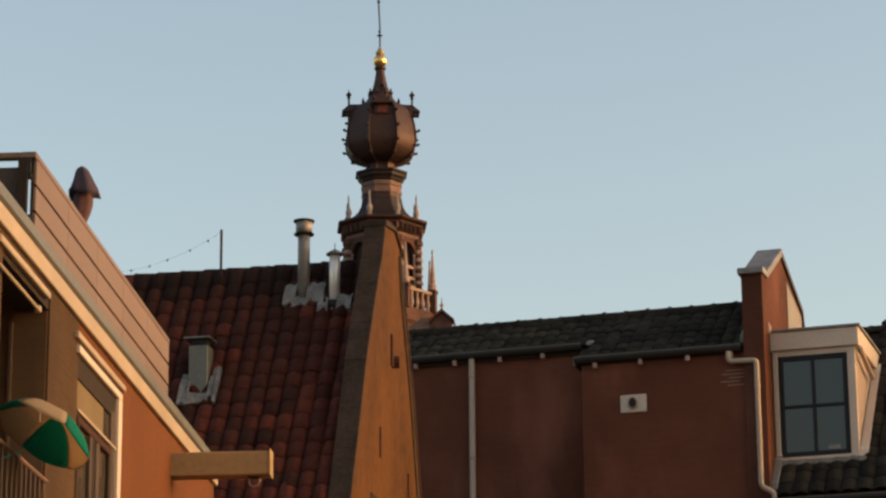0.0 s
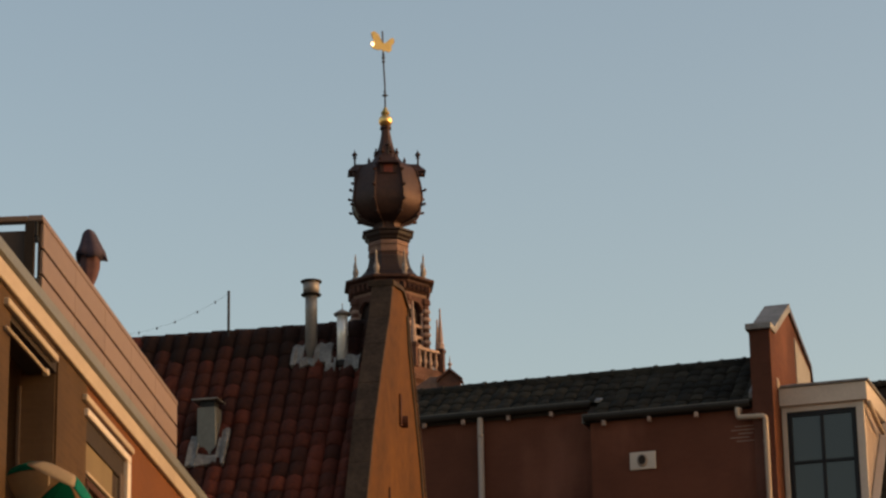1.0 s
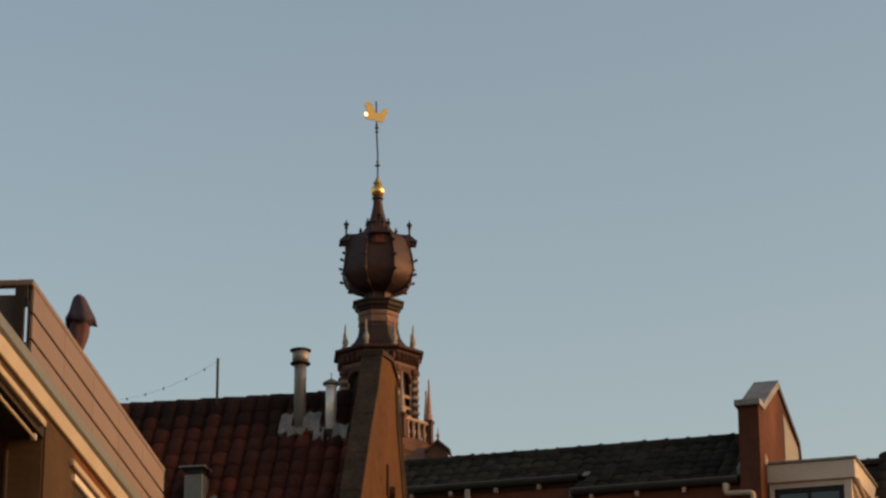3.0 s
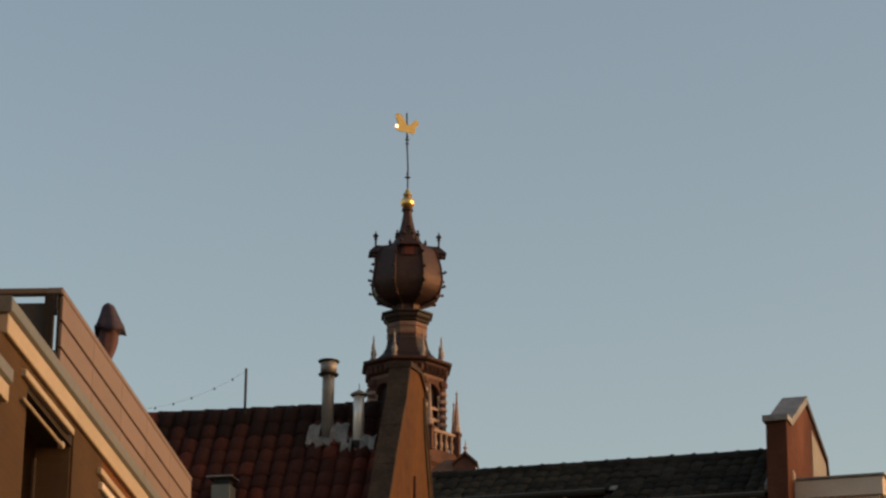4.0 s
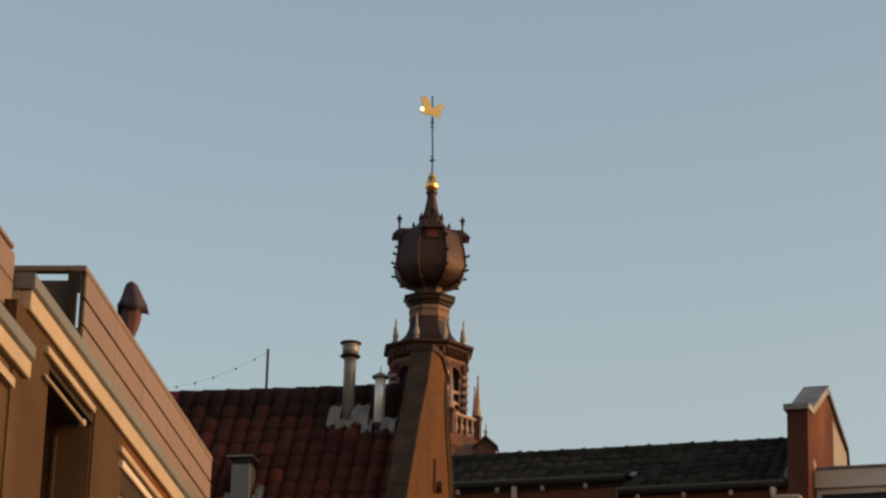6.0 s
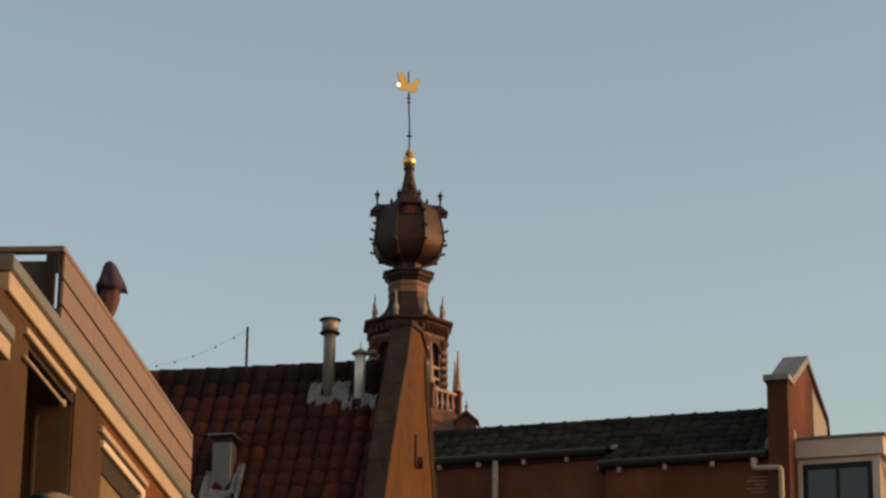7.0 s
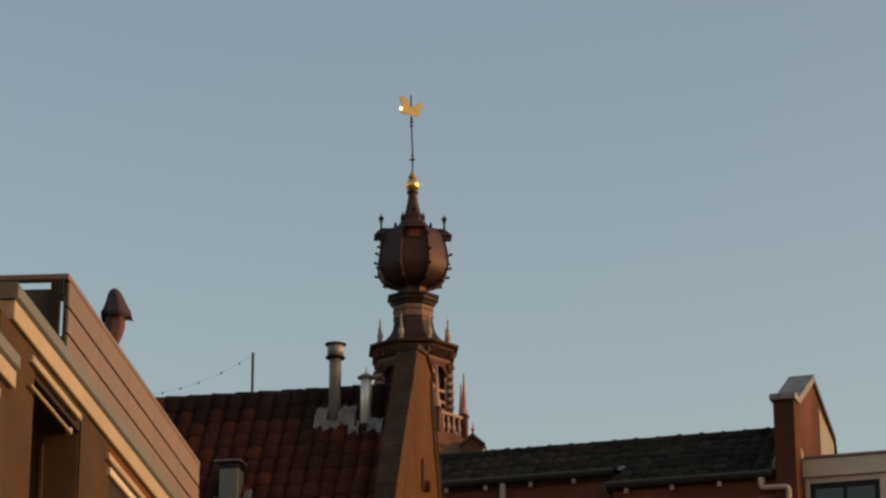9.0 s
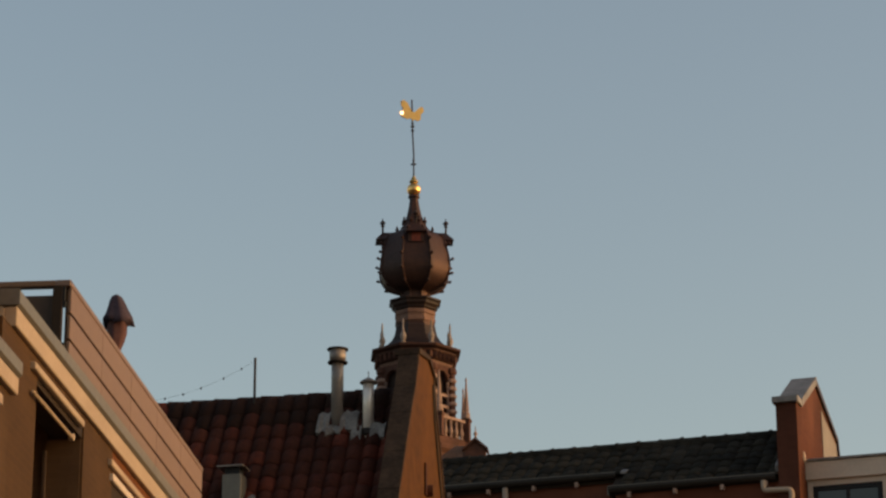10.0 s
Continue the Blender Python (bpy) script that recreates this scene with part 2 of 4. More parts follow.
PLUM_CLOTH = surface("plum_canvas", (0.075, 0.052, 0.068), (0.036, 0.026, 0.036), 0.95, big=4, fine=25, bump=0.4)
RUST_CLOTH = surface("rust_canvas", (0.12, 0.058, 0.055), (0.075, 0.036, 0.036), 0.95, big=4, fine=25, bump=0.4)
CURTAIN = surface("pale_blind", (0.185, 0.125, 0.068), (0.14, 0.095, 0.052), 0.9, big=1.5, fine=20, bump=0.2, streak=(1, 3, 0.3))
PAVING = surface("street_paving", (0.13, 0.115, 0.10), (0.08, 0.072, 0.065), 0.9, big=0.5, fine=6, bump=0.4)
GLASS = glazing("window_glass", (0.025, 0.03, 0.03))
GLASS_WARM = glazing("door_glass", (0.06, 0.045, 0.035))


# ---- mesh helpers ----
def part(name, bm, material, parent=None, label="", smooth=False, bevel=0.0, kind=""):
    if bevel:
        bmesh.ops.bevel(bm, geom=bm.edges[:], offset=bevel, segments=1, affect="EDGES", clamp_overlap=True)
    bmesh.ops.recalc_face_normals(bm, faces=bm.faces[:])
    me = bpy.data.meshes.new(name)
    bm.to_mesh(me)
    bm.free()
    if smooth:
        me.polygons.foreach_set("use_smooth", [True] * len(me.polygons))
    me.materials.append(material)
    ob = new(name, me)
    if parent is not None:
        ob.parent = parent
    return tagged(ob, label, kind=kind)


def thing(name, m, label, category, group="", kind=""):
    ob = new(name)
    ob.empty_display_size = 0.3
    ob.matrix_world = m
    return tagged(ob, label, category, group, kind)


def box(x0, x1, y0, y1, z0, z1, bm=None):
    bm = bm or bmesh.new()
    v = [bm.verts.new((x, y, z)) for x in (x0, x1) for y in (y0, y1) for z in (z0, z1)]
    for f in ((0, 1, 3, 2), (4, 6, 7, 5), (0, 4, 5, 1), (2, 3, 7, 6), (0, 2, 6, 4), (1, 5, 7, 3)):
        bm.faces.new([v[i] for i in f])
    return bm


def prism(poly, a, b, axis="x", bm=None):
    """A polygon drawn on the plane across the axis, drawn out from a to b along it."""
    bm = bm or bmesh.new()

    def at(p, d):
        return {"x": (d, p[0], p[1]), "y": (p[0], d, p[1]), "z": (p[0], p[1], d)}[axis]
    lo = [bm.verts.new(at(p, a)) for p in poly]
    hi = [bm.verts.new(at(p, b)) for p in poly]
    n = len(poly)
    bm.faces.new(lo)
    bm.faces.new(hi[::-1])
    for i in range(n):
        bm.faces.new((lo[i], hi[i], hi[(i + 1) % n], lo[(i + 1) % n]))
    return bm


def lathe(profile, n=16, phase=0.0, cx=0.0, cy=0.0, bm=None, m=None):
    """Rings of (radius, height) from bottom to top, closed at both ends."""
    bm = bm or bmesh.new()
    rings = []
    for r, z in profile:
        ring = []
        for i in range(n):
            a = phase + 2 * math.pi * i / n
            co = Vector((cx + r * math.cos(a), cy + r * math.sin(a), z))
            ring.append(bm.verts.new(m @ co if m else co))
        rings.append(ring)
    for lo, hi in zip(rings, rings[1:]):
        for i in range(n):
            bm.faces.new((lo[i], lo[(i + 1) % n], hi[(i + 1) % n], hi[i]))
    bm.faces.new(rings[0][::-1])
    bm.faces.new(rings[-1])
    return bm


def tube(points, r, n=10, bm=None):
    """A round pipe along a line of points."""
    bm = bm or bmesh.new()
    pts = [Vector(p) for p in points]
    rings = []
    for i, p in enumerate(pts):
        d = (pts[min(i + 1, len(pts) - 1)] - pts[max(i - 1, 0)]).normalized()
        side = d.cross(Vector((0.13, 0.31, 1.0) if abs(d.z) < 0.9 else (0.2, 1.0, 0.1))).normalized()
        other = d.cross(side)
        rings.append([bm.verts.new(p + r * (math.cos(2 * math.pi * k / n) * side + math.sin(2 * math.pi * k / n) * other)) for k in range(n)])
    for lo, hi in zip(rings, rings[1:]):
        for k in range(n):
            bm.faces.new((lo[k], lo[(k + 1) % n], hi[(k + 1) % n], hi[k]))
    bm.faces.new(rings[0][::-1])
    bm.faces.new(rings[-1])
    return bm


def rounded(points, r=0.08, steps=5):
    """The line with its corners rounded."""
    pts = [Vector(p) for p in points]
    out = [pts[0]]
    for a, b, c in zip(pts, pts[1:], pts[2:]):
        p, q = b + (a - b).normalized() * r, b + (c - b).normalized() * r
        for k in range(steps + 1):
            t = k / steps
            out.append((1 - t) ** 2 * p + 2 * t * (1 - t) * b + t * t * q)
    return out + [pts[-1]]


def holed_wall(a0, a1, z0, z1, d0, d1, holes, axis="y"):
    """A wall that runs along an axis with rectangular openings (a0, a1, z0, z1) right through it."""
    bm = bmesh.new()
    us = sorted({a0, a1, *[h[0] for h in holes], *[h[1] for h in holes]})
    zs = sorted({z0, z1, *[h[2] for h in holes], *[h[3] for h in holes]})
    solid = {}
    for i, (u, w) in enumerate(zip(us, us[1:])):
        for k, (z, y) in enumerate(zip(zs, zs[1:])):
            mu, mz = (u + w) / 2, (z + y) / 2
            solid[i, k] = not any(h[0] < mu < h[1] and h[2] < mz < h[3] for h in holes)
    verts = {}

    def v(i, k, d):
        if (i, k, d) not in verts:
            verts[i, k, d] = bm.verts.new((d, us[i], zs[k]) if axis == "y" else (us[i], d, zs[k]))
        return verts[i, k, d]
    for (i, k), s in solid.items():
        if not s:
            continue
        for d in (d0, d1):
            bm.faces.new((v(i, k, d), v(i + 1, k, d), v(i + 1, k + 1, d), v(i, k + 1, d)))
        for di, dk, p, q in ((-1, 0, (i, k), (i, k + 1)), (1, 0, (i + 1, k), (i + 1, k + 1)), (0, -1, (i, k), (i + 1, k)), (0, 1, (i, k + 1), (i + 1, k + 1))):
            if not solid.get((i + di, k + dk), False):
                bm.faces.new((v(*p, d0), v(*q, d0), v(*q, d1), v(*p, d1)))
    return bm


def pantile_mesh(name, width, length, roll, material, thick=0.016, steps=8):
    """One S-shaped clay tile: x across, y up the slope from its lower edge, z out of the roof."""
    bm = bmesh.new()
    rows = []
    for y, lift in ((0.0, 0.016), (length, 0.0)):
        for t in (thick, 0.0):
            rows.append([bm.verts.new((width * 1.08 * (i / steps - 0.5), y, lift + t + roll * max(0.0, math.sin(math.pi * i / steps)) ** 0.75)) for i in range(steps + 1)])
    top0, bot0, top1, bot1 = rows
    for i in range(steps):
        bm.faces.new((top0[i], top0[i + 1], top1[i + 1], top1[i]))
        bm.faces.new((bot0[i], bot0[i + 1], top0[i + 1], top0[i]))
    bm.faces.new((top0[0], top1[0], bot1[0], bot0[0]))
    bm.faces.new((top0[steps], bot0[steps], bot1[steps], top1[steps]))
    bmesh.ops.recalc_face_normals(bm, faces=bm.faces[:])
    me = bpy.data.meshes.new(name)
    bm.to_mesh(me)
    bm.free()
    me.polygons.foreach_set("use_smooth", [len(p.vertices) == 4 and abs(p.normal.z) > 0.4 for p in me.polygons])
    me.materials.append(material)
    return me


def joined_copies(mesh, places):
    """All copies of a small mesh in one, for pieces too many to part."""
    co = np.array([v.co[:] for v in mesh.vertices])
    faces = [tuple(p.vertices) for p in mesh.polygons]
    vs, fs = [], []
    for m in places:
        a = np.array(m)
        base = len(vs)
        vs.extend((co @ a[:3, :3].T + a[:3, 3]).tolist())
        fs.extend(tuple(i + base for i in f) for f in faces)
    me = bpy.data.meshes.new(mesh.name + "_field")
    me.from_pydata(vs, [], fs)
    me.materials.append(mesh.materials[0])
    return me


# ---- ground ----
bm = bmesh.new()
bmesh.ops.create_grid(bm, x_segments=8, y_segments=8, size=2500)
tagged(part("ground", bm, PAVING), "grey brick-paved street and town ground", "ground", kind="structure")


# ---- apartment building along the street ----
FX = -4.8
flat = thing("apartment_building", pose(FX, 19.2, 0), "tan and orange apartment building with a roof terrace", "building")
# local frame: x out of the facade, y along the street, z up
part("wall", holed_wall(-0.3, 2.60, 0.0, 7.5, -0.35, -0.04, [(0.86, 2.5999, 4.55, 7.40)]), BRICK_TAN_Y, flat, "tan brick wall")
part("wall", holed_wall(2.60, 3.80, 0.0, 7.5, -0.35, -0.04, []), BRICK_TAN_Y, flat, "tan brick pier")
part("wall", holed_wall(3.80, 11.6, 0.0, 7.5, -0.35, -0.045, [(3.8001, 5.7001, 4.4, 7.275)]), PLASTER_ORANGE, flat, "orange-brown plastered wall")
part("back_wall", box(-8.0, -7.7, -0.3, 11.6, 0, 7.5), BRICK_TAN_Y, flat)
part("end_wall", box(-7.7, -0.35, -0.3, 0.0, 0, 7.5), BRICK_TAN_X, flat)
part("end_wall", box(-7.7, -0.35, 11.3, 11.6, 0, 7.5), BRICK_TAN_X, flat)
part("roof_deck", box(-8.0, -0.10, -0.02, 11.62, 7.5, 7.72), GUTTER, flat, "grey terrace deck")
# eaves: cream fascia below a grey gutter
part("fascia", box(-0.10, 0.0, -0.03, 11.62, 7.50, 7.655), CREAM, flat, "sunlit cream fascia board", bevel=0.008)
gp = [(-0.12, 7.66), (-0.005, 7.66), (0.02, 7.68), (0.02, 7.775), (0.0, 7.79), (-0.03, 7.79), (-0.03, 7.735), (-0.12, 7.735)]
part("gutter", prism(gp, -0.04, 11.64, "y"), GUTTER, flat, "grey box gutter")
part("fascia_end", box(-1.2, -0.10, -0.04, -0.02, 7.50, 7.655), CREAM, flat)
part("gutter_end", box(-1.2, 0.018, -0.052, -0.041, 7.662, 7.79), GUTTER, flat)
# loggia between the piers
part("loggia_back", holed_wall(0.5, 2.75, 4.4, 7.5, -1.15, -1.0, [(1.9, 2.45, 4.6, 6.95)]), BRICK_LOGGIA, flat, "brick back wall of the loggia")
part("loggia_side", box(-1.0, -0.35, 2.605, 2.75, 4.4, 7.5), BRICK_LOGGIA, flat)
part("loggia_side", box(-1.0, -0.355, 0.72, 0.86, 4.4, 7.5), BRICK_LOGGIA, flat)
# thin panel added over the shaded reveal to make it lighter
part("brightened_reveal", box(-0.36, -0.06, 2.585, 2.598, 4.55, 7.295), BRICK_LOGGIA, flat, "lightened brick panel over the reveal")
part("loggia_trim", box(-0.379, -0.345, 2.565, 2.584, 4.56, 7.2), BROWN_BOARD, flat, "dull brown vertical trim", bevel=0.004)
part("loggia_floor", box(-1.0, -0.05, 0.87, 2.60, 4.4, 4.55), GUTTER, flat)
wf = part("loggia_window", box(-1.10, -1.07, 1.9, 2.45, 4.6, 6.95), GLASS_WARM, flat)
for y0, y1, z0, z1 in ((0.75, 0.82, 4.6, 6.9), (1.28, 1.35, 4.6, 6.9), (0.82, 1.28, 6.83, 6.9), (0.82, 1.28, 5.9, 5.96)):
    part("window_frame", box(-1.08, -0.98, y0, y1, z0, z1), WHITE, wf, bevel=0.006)
part("lintel_trim", box(-0.05, 0.005, 0.62, 2.42, 7.35, 7.41), CREAM, flat, bevel=0.008)
# dark colour here paints the shadow under the loggia's lintel
part("lintel_shadow_board", box(-0.30, -0.05, 0.87, 2.58, 7.30, 7.395), DARK_BOARD, flat)
awn = part("awning_bar", box(-0.025, 0.008, 0.60, 2.0, 7.15, 7.178), CREAM, flat, "cream front bar of a folded awning", bevel=0.01)
part("bar_cap", box(-0.04, 0.015, 2.0, 2.045, 7.135, 7.195), CREAM, awn, bevel=0.01)

# balcony rail
rail = part("balcony_rail", tube([(-0.03, 0.87, 5.845), (-0.03, 2.62, 5.845)], 0.019), BRONZE, flat, "brown balcony handrail")
part("bottom_rail", box(-0.05, -0.01, 0.87, 2.60, 4.66, 4.70), WHITE, rail)
for i in range(10):
    part("baluster", tube([(-0.03, 1.03 + i * 0.165, 4.68), (-0.03, 1.03 + i * 0.165, 5.835)], 0.012, 6), BROWN_BOARD, rail)
# tall window bay, its glass nearly flush with the wall
bay = part("window_frame", box(-0.12, 0.0, 3.70, 5.70, 7.20, 7.27), PAINT_PALE, flat, "cream-painted window frame", bevel=0.008)
part("frame_jamb", box(-0.12, 0.0, 5.55, 5.70, 4.4, 7.198), PAINT_PALE, bay, bevel=0.008)
part("inner_post", box(-0.12, -0.035, 5.36, 5.547, 4.4, 7.05), BROWN_BOARD, bay, bevel=0.006)
# dark board stands in for the shaded soffit above the blind
part("head_shade_board", box(-0.12, -0.04, 3.80, 5.547, 7.0, 7.198), DARK_BOARD, bay)
part("lintel_trim", box(-0.043, 0.006, 3.60, 5.82, 7.315, 7.375), CREAM, bay, bevel=0.008)
part("transom", box(-0.11, -0.02, 3.80, 5.547, 6.695, 6.725), CREAM, bay, "thin cream transom", bevel=0.006)
part("transom", box(-0.11, -0.045, 3.80, 5.547, 6.665, 6.692), DARK_BOARD, bay)
part("transom", box(-0.11, -0.025, 3.80, 5.36, 6.60, 6.662), RUST, bay, "reddish-brown transom", bevel=0.006)
part("blind", box(-0.075, -0.055, 3.80, 5.06, 6.728, 6.997), CURTAIN, bay, "drawn beige blind")
part("pane", box(-0.075, -0.058, 5.06, 5.36, 6.728, 6.997), GLASS_WARM, bay)
part("pane", box(-0.075, -0.06, 3.80, 5.36, 4.4, 6.598), GLASS_WARM, bay)
for y0, y1, m in ((3.80, 3.88, DARK_BOARD), (4.37, 4.46, BROWN_BOARD), (4.48, 4.58, DARK_BOARD), (4.66, 4.79, BROWN_BOARD), (5.24, 5.355, DARK_BOARD)):
    part("door_stile", box(-0.058, -0.025, y0, y1, 4.4, 6.597), m, bay, bevel=0.006)
# roof terrace parapet, clad in boards
RX = -0.30
terrace = part("parapet_core", box(RX - 0.05, RX - 0.034, 3.06, 9.88, 7.6, 8.76), DARK_BOARD, flat, "roof terrace parapet clad in rose-brown boards")
BOARDS = [(8.562, 8.785), (8.325, 8.538), (8.09, 8.301), (7.76, 8.066)]
CUTS = [3.06, 4.42, 5.80, 7.15, 8.52, 9.88]
for z0, z1 in BOARDS:
    for y0, y1 in zip(CUTS, CUTS[1:]):
        part("cladding_board", box(RX - 0.03, RX, y0 + 0.004, y1 - 0.004, z0, z1), PANEL_PINK, terrace, bevel=0.004)
part("cap_rail", box(RX - 0.13, RX + 0.004, 3.0, 9.89, 8.788, 8.842), PANEL_PINK, terrace, "rose-brown cap rail", bevel=0.006)
part("corner_post", box(RX - 0.15, RX - 0.068, 2.99, 3.055, 7.72, 8.784), DARK_BOARD, terrace)
for z in (7.98, 8.22, 8.60):
    part("post_clip", box(RX - 0.07, RX - 0.035, 3.0, 3.05, z, z + 0.05), BLACK, terrace)
part("post_clip", box(RX - 0.07, RX - 0.045, 3.0, 3.05, 8.66, 8.784), BLACK, terrace)
part("cap_rail", box(RX - 2.6, RX - 0.129, 3.001, 3.10, 8.787, 8.841), BRONZE, terrace, bevel=0.008)
for z0, z1 in ((8.32, 8.71), (7.98, 8.31), (7.74, 7.97)):
    part("return_board", box(RX - 2.6, RX - 0.149, 3.03, 3.07, z0, z1), BROWN_BOARD, terrace, "dark board of the parapet's return")
part("end_board", box(RX - 2.6, RX - 0.06, 9.84, 9.87, 7.74, 8.76), PANEL_PINK, terrace)
# hoist beam
beam = thing("hoist_beam", pose(FX, 27.96, 0), "weathered timber hoist beam sticking out of the facade", "beam")
part("timber", box(-0.4, 1.0, -0.12, 0.12, 7.045, 7.30), TIMBER, beam, bevel=0.012)
part("end_board", box(1.002, 1.016, -0.125, 0.125, 7.04, 7.325), TIMBER, beam, bevel=0.004)
hook = [(0.83 + 0.058 * math.cos(a), 0.0, 7.0 + 0.058 * math.sin(a)) for a in [math.radians(d) for d in range(70, -255, -25)]]
part("hook", tube(hook, 0.011, 8), STEEL, beam, "iron hook", smooth=True)
part("hook_plate", box(0.77, 0.89, -0.05, 0.05, 7.03, 7.044), IRON, beam)

# lower neighbouring house, nearer the viewer
near = thing("row_house", pose(FX, 10.0, 0), "tan row house with a lower roof terrace", "building")
part("wall", holed_wall(0.0, 8.88, 0.0, 6.98, -0.35, -0.05, [(6.3, 8.62, 4.4, 6.8)]), BRICK_TAN_Y, near, "tan brick wall with a recessed balcony")
part("recess_back", box(-1.3, -1.15, 6.0, 8.88, 4.2, 6.98), BRICK_TAN_Y, near)
part("recess_side", box(-1.15, -0.35, 8.62, 8.86, 4.2, 6.98), BRICK_TAN_X, near)
part("recess_floor", box(-1.15, -0.35, 6.0, 8.62, 4.2, 4.4), GUTTER, near)
part("end_wall", box(-8.0, -0.35, 0.0, 0.3, 0, 6.98), BRICK_TAN_X, near)
part("roof_deck", box(-8.0, -0.10, 0.0, 8.9, 6.98, 7.16), GUTTER, near)
part("fascia", box(-0.06, 0.012, 0.0, 9.27, 6.985, 7.12), CREAM, near, "sunlit cream fascia board", bevel=0.008)
part("gutter", prism([(p[0] + 0.012, p[1] - 0.535) for p in gp], 0.0, 9.29, "y"), GUTTER, near)
part("lintel_trim", box(-0.05, 0.004, 4.0, 8.85, 6.80, 6.87), CREAM, near)
np_ = part("parapet_core", box(-0.26, -0.18, 0.0, 9.10, 7.1, 7.9), DARK_BOARD, near)
for z0, z1 in ((7.70, 7.92), (7.46, 7.69), (7.18, 7.45)):
    for y0, y1 in ((4.6, 6.1), (6.1, 7.6), (7.6, 9.12)):
        part("cladding_board", box(-0.17, -0.14, y0 + 0.004, y1 - 0.004, z0, z1), PANEL_PINK, np_, bevel=0.004)
part("cap_rail", box(-0.27, -0.12, 0.0, 9.0, 7.92, 7.96), PANEL_PINK, np_, bevel=0.01)


# closed parasol on the terrace
par = thing("closed_parasol", pose(-5.27, 25.0, 7.72), "folded plum and rust garden parasol on a roof terrace", "parasol")
part("pole", tube([(0, 0, 0), (0, 0, 1.75)], 0.02), STEEL, par)
part("base", lathe([(0.22, 0), (0.22, 0.04), (0.05, 0.09)], 16), BLACK, par)
random.seed(4)


def folded(profile, folds, depth, n=40, ragged=0.0):
    bm = bmesh.new()
    rings = []
    for r, z in profile:
        rings.append([bm.verts.new(((r + depth * r * math.cos(folds * a + z * 3)) * math.cos(a) + 0.012 * math.sin(z * 9), (r + depth * r * math.cos(folds * a + z * 3)) * math.sin(a), z)) for a in [2 * math.pi * i / n for i in range(n)]])
    for lo, hi in zip(rings, rings[1:]):
        for i in range(n):
            bm.faces.new((lo[i], lo[(i + 1) % n], hi[(i + 1) % n], hi[i]))
    for i, v in enumerate(rings[0]):
        v.co.z -= ragged * (0.5 + 0.5 * math.sin(2.6 * i / n * 6.28 + 1.0)) + ragged * 0.4 * math.sin(i * 1.3)
        v.co.x *= 1 + 1.5 * ragged * math.sin(i * 0.9)
    bm.faces.new(rings[0][::-1])
    bm.faces.new(rings[-1])
    return bm


part("folded_canopy", folded([(0.03, 0.75), (0.035, 1.1), (0.05, 1.27), (0.082, 1.38), (0.095, 1.47), (0.092, 1.56), (0.075, 1.64)], 6, 0.05), RUST_CLOTH, par, "rust-coloured folded cloth", smooth=True)
part("hood", folded([(0.15, 1.60), (0.138, 1.63), (0.112, 1.685), (0.09, 1.74), (0.073, 1.79), (0.052, 1.835), (0.018, 1.862)], 5, 0.08, ragged=0.05), PLUM_CLOTH, par, "dark plum hood", smooth=True)

# small open parasol on the balcony, leaning away from the street, seen from below
AX, SPOKE = Vector((0.4279, 0.3408, 0.8371)).normalized(), Vector((-0.3899, -0.7660, 0.5111))
SPOKE = (SPOKE - AX * SPOKE.dot(AX)).normalized()
SIDE_WAY = AX.cross(SPOKE)
RIM = Vector((-4.550, 20.423, 5.956))
TILT = Matrix(((SPOKE.x, SIDE_WAY.x, AX.x, RIM.x), (SPOKE.y, SIDE_WAY.y, AX.y, RIM.y), (SPOKE.z, SIDE_WAY.z, AX.z, RIM.z), (0, 0, 0, 1)))
sun_shade = thing("balcony_parasol", TILT, "small green and cream parasol tilted over a balcony", "parasol")
PR, PRISE = 0.408, 0.19


def dome_at(f, a, sag=0.0):
    """A place on the canopy: f from the apex (0) to the rim (1), a the angle round the pole."""
    r = PR * f * (1 - sag * f)
    a += radians(6)
    return Vector((r * math.cos(a), r * math.sin(a), PRISE * (1 - f ** 2.8) - 0.25 * sag * f))


def gore(k, steps=7, across=8):
    """One cloth gore between two ribs, bulging, with a scalloped hem."""
    bm = bmesh.new()
    rings = []
    for s in range(steps + 1):
        f = s / steps
        rings.append([bm.verts.new(dome_at(f, math.pi / 3 * (k + j / across), 0.05 * math.sin(math.pi * j / across))) for j in range(across + 1)])
    rings.append([bm.verts.new(v.co + Vector((0, 0, -0.02 - 0.012 * math.sin(math.pi * j / across)))) for j, v in enumerate(rings[-1])])
    for lo, hi in zip(rings, rings[1:]):
        for j in range(across):
            bm.faces.new((lo[j], lo[j + 1], hi[j + 1], hi[j]))
    bmesh.ops.remove_doubles(bm, verts=bm.verts[:], dist=0.0005)
    bmesh.ops.recalc_face_normals(bm, faces=bm.faces[:])
    bmesh.ops.solidify(bm, geom=bm.faces[:], thickness=0.003)
    return bm


for k in range(6):
    cloth, tint = (GREEN_CLOTH, "green") if k % 2 else (CREAM_CLOTH, "cream")
    part("gore", gore(k), cloth, sun_shade, tint + " canvas gore", smooth=True)
for k in range(6):
    a = math.pi / 3 * k
    part("rib", tube([dome_at(f, a) - Vector((0, 0, 0.006)) for f in (0.05, 0.3, 0.55, 0.8, 1.0)], 0.003, 6), STEEL, sun_shade)
INTO = TILT.inverted()
part("pole", tube(rounded([(0, 0, PRISE + 0.02), (0, 0, -0.10), INTO @ Vector((FX - 0.30, 20.05, 5.55)), INTO @ Vector((FX - 0.55, 20.0, 4.6))], 0.05), 0.004), GREEN_CLOTH, sun_shade)
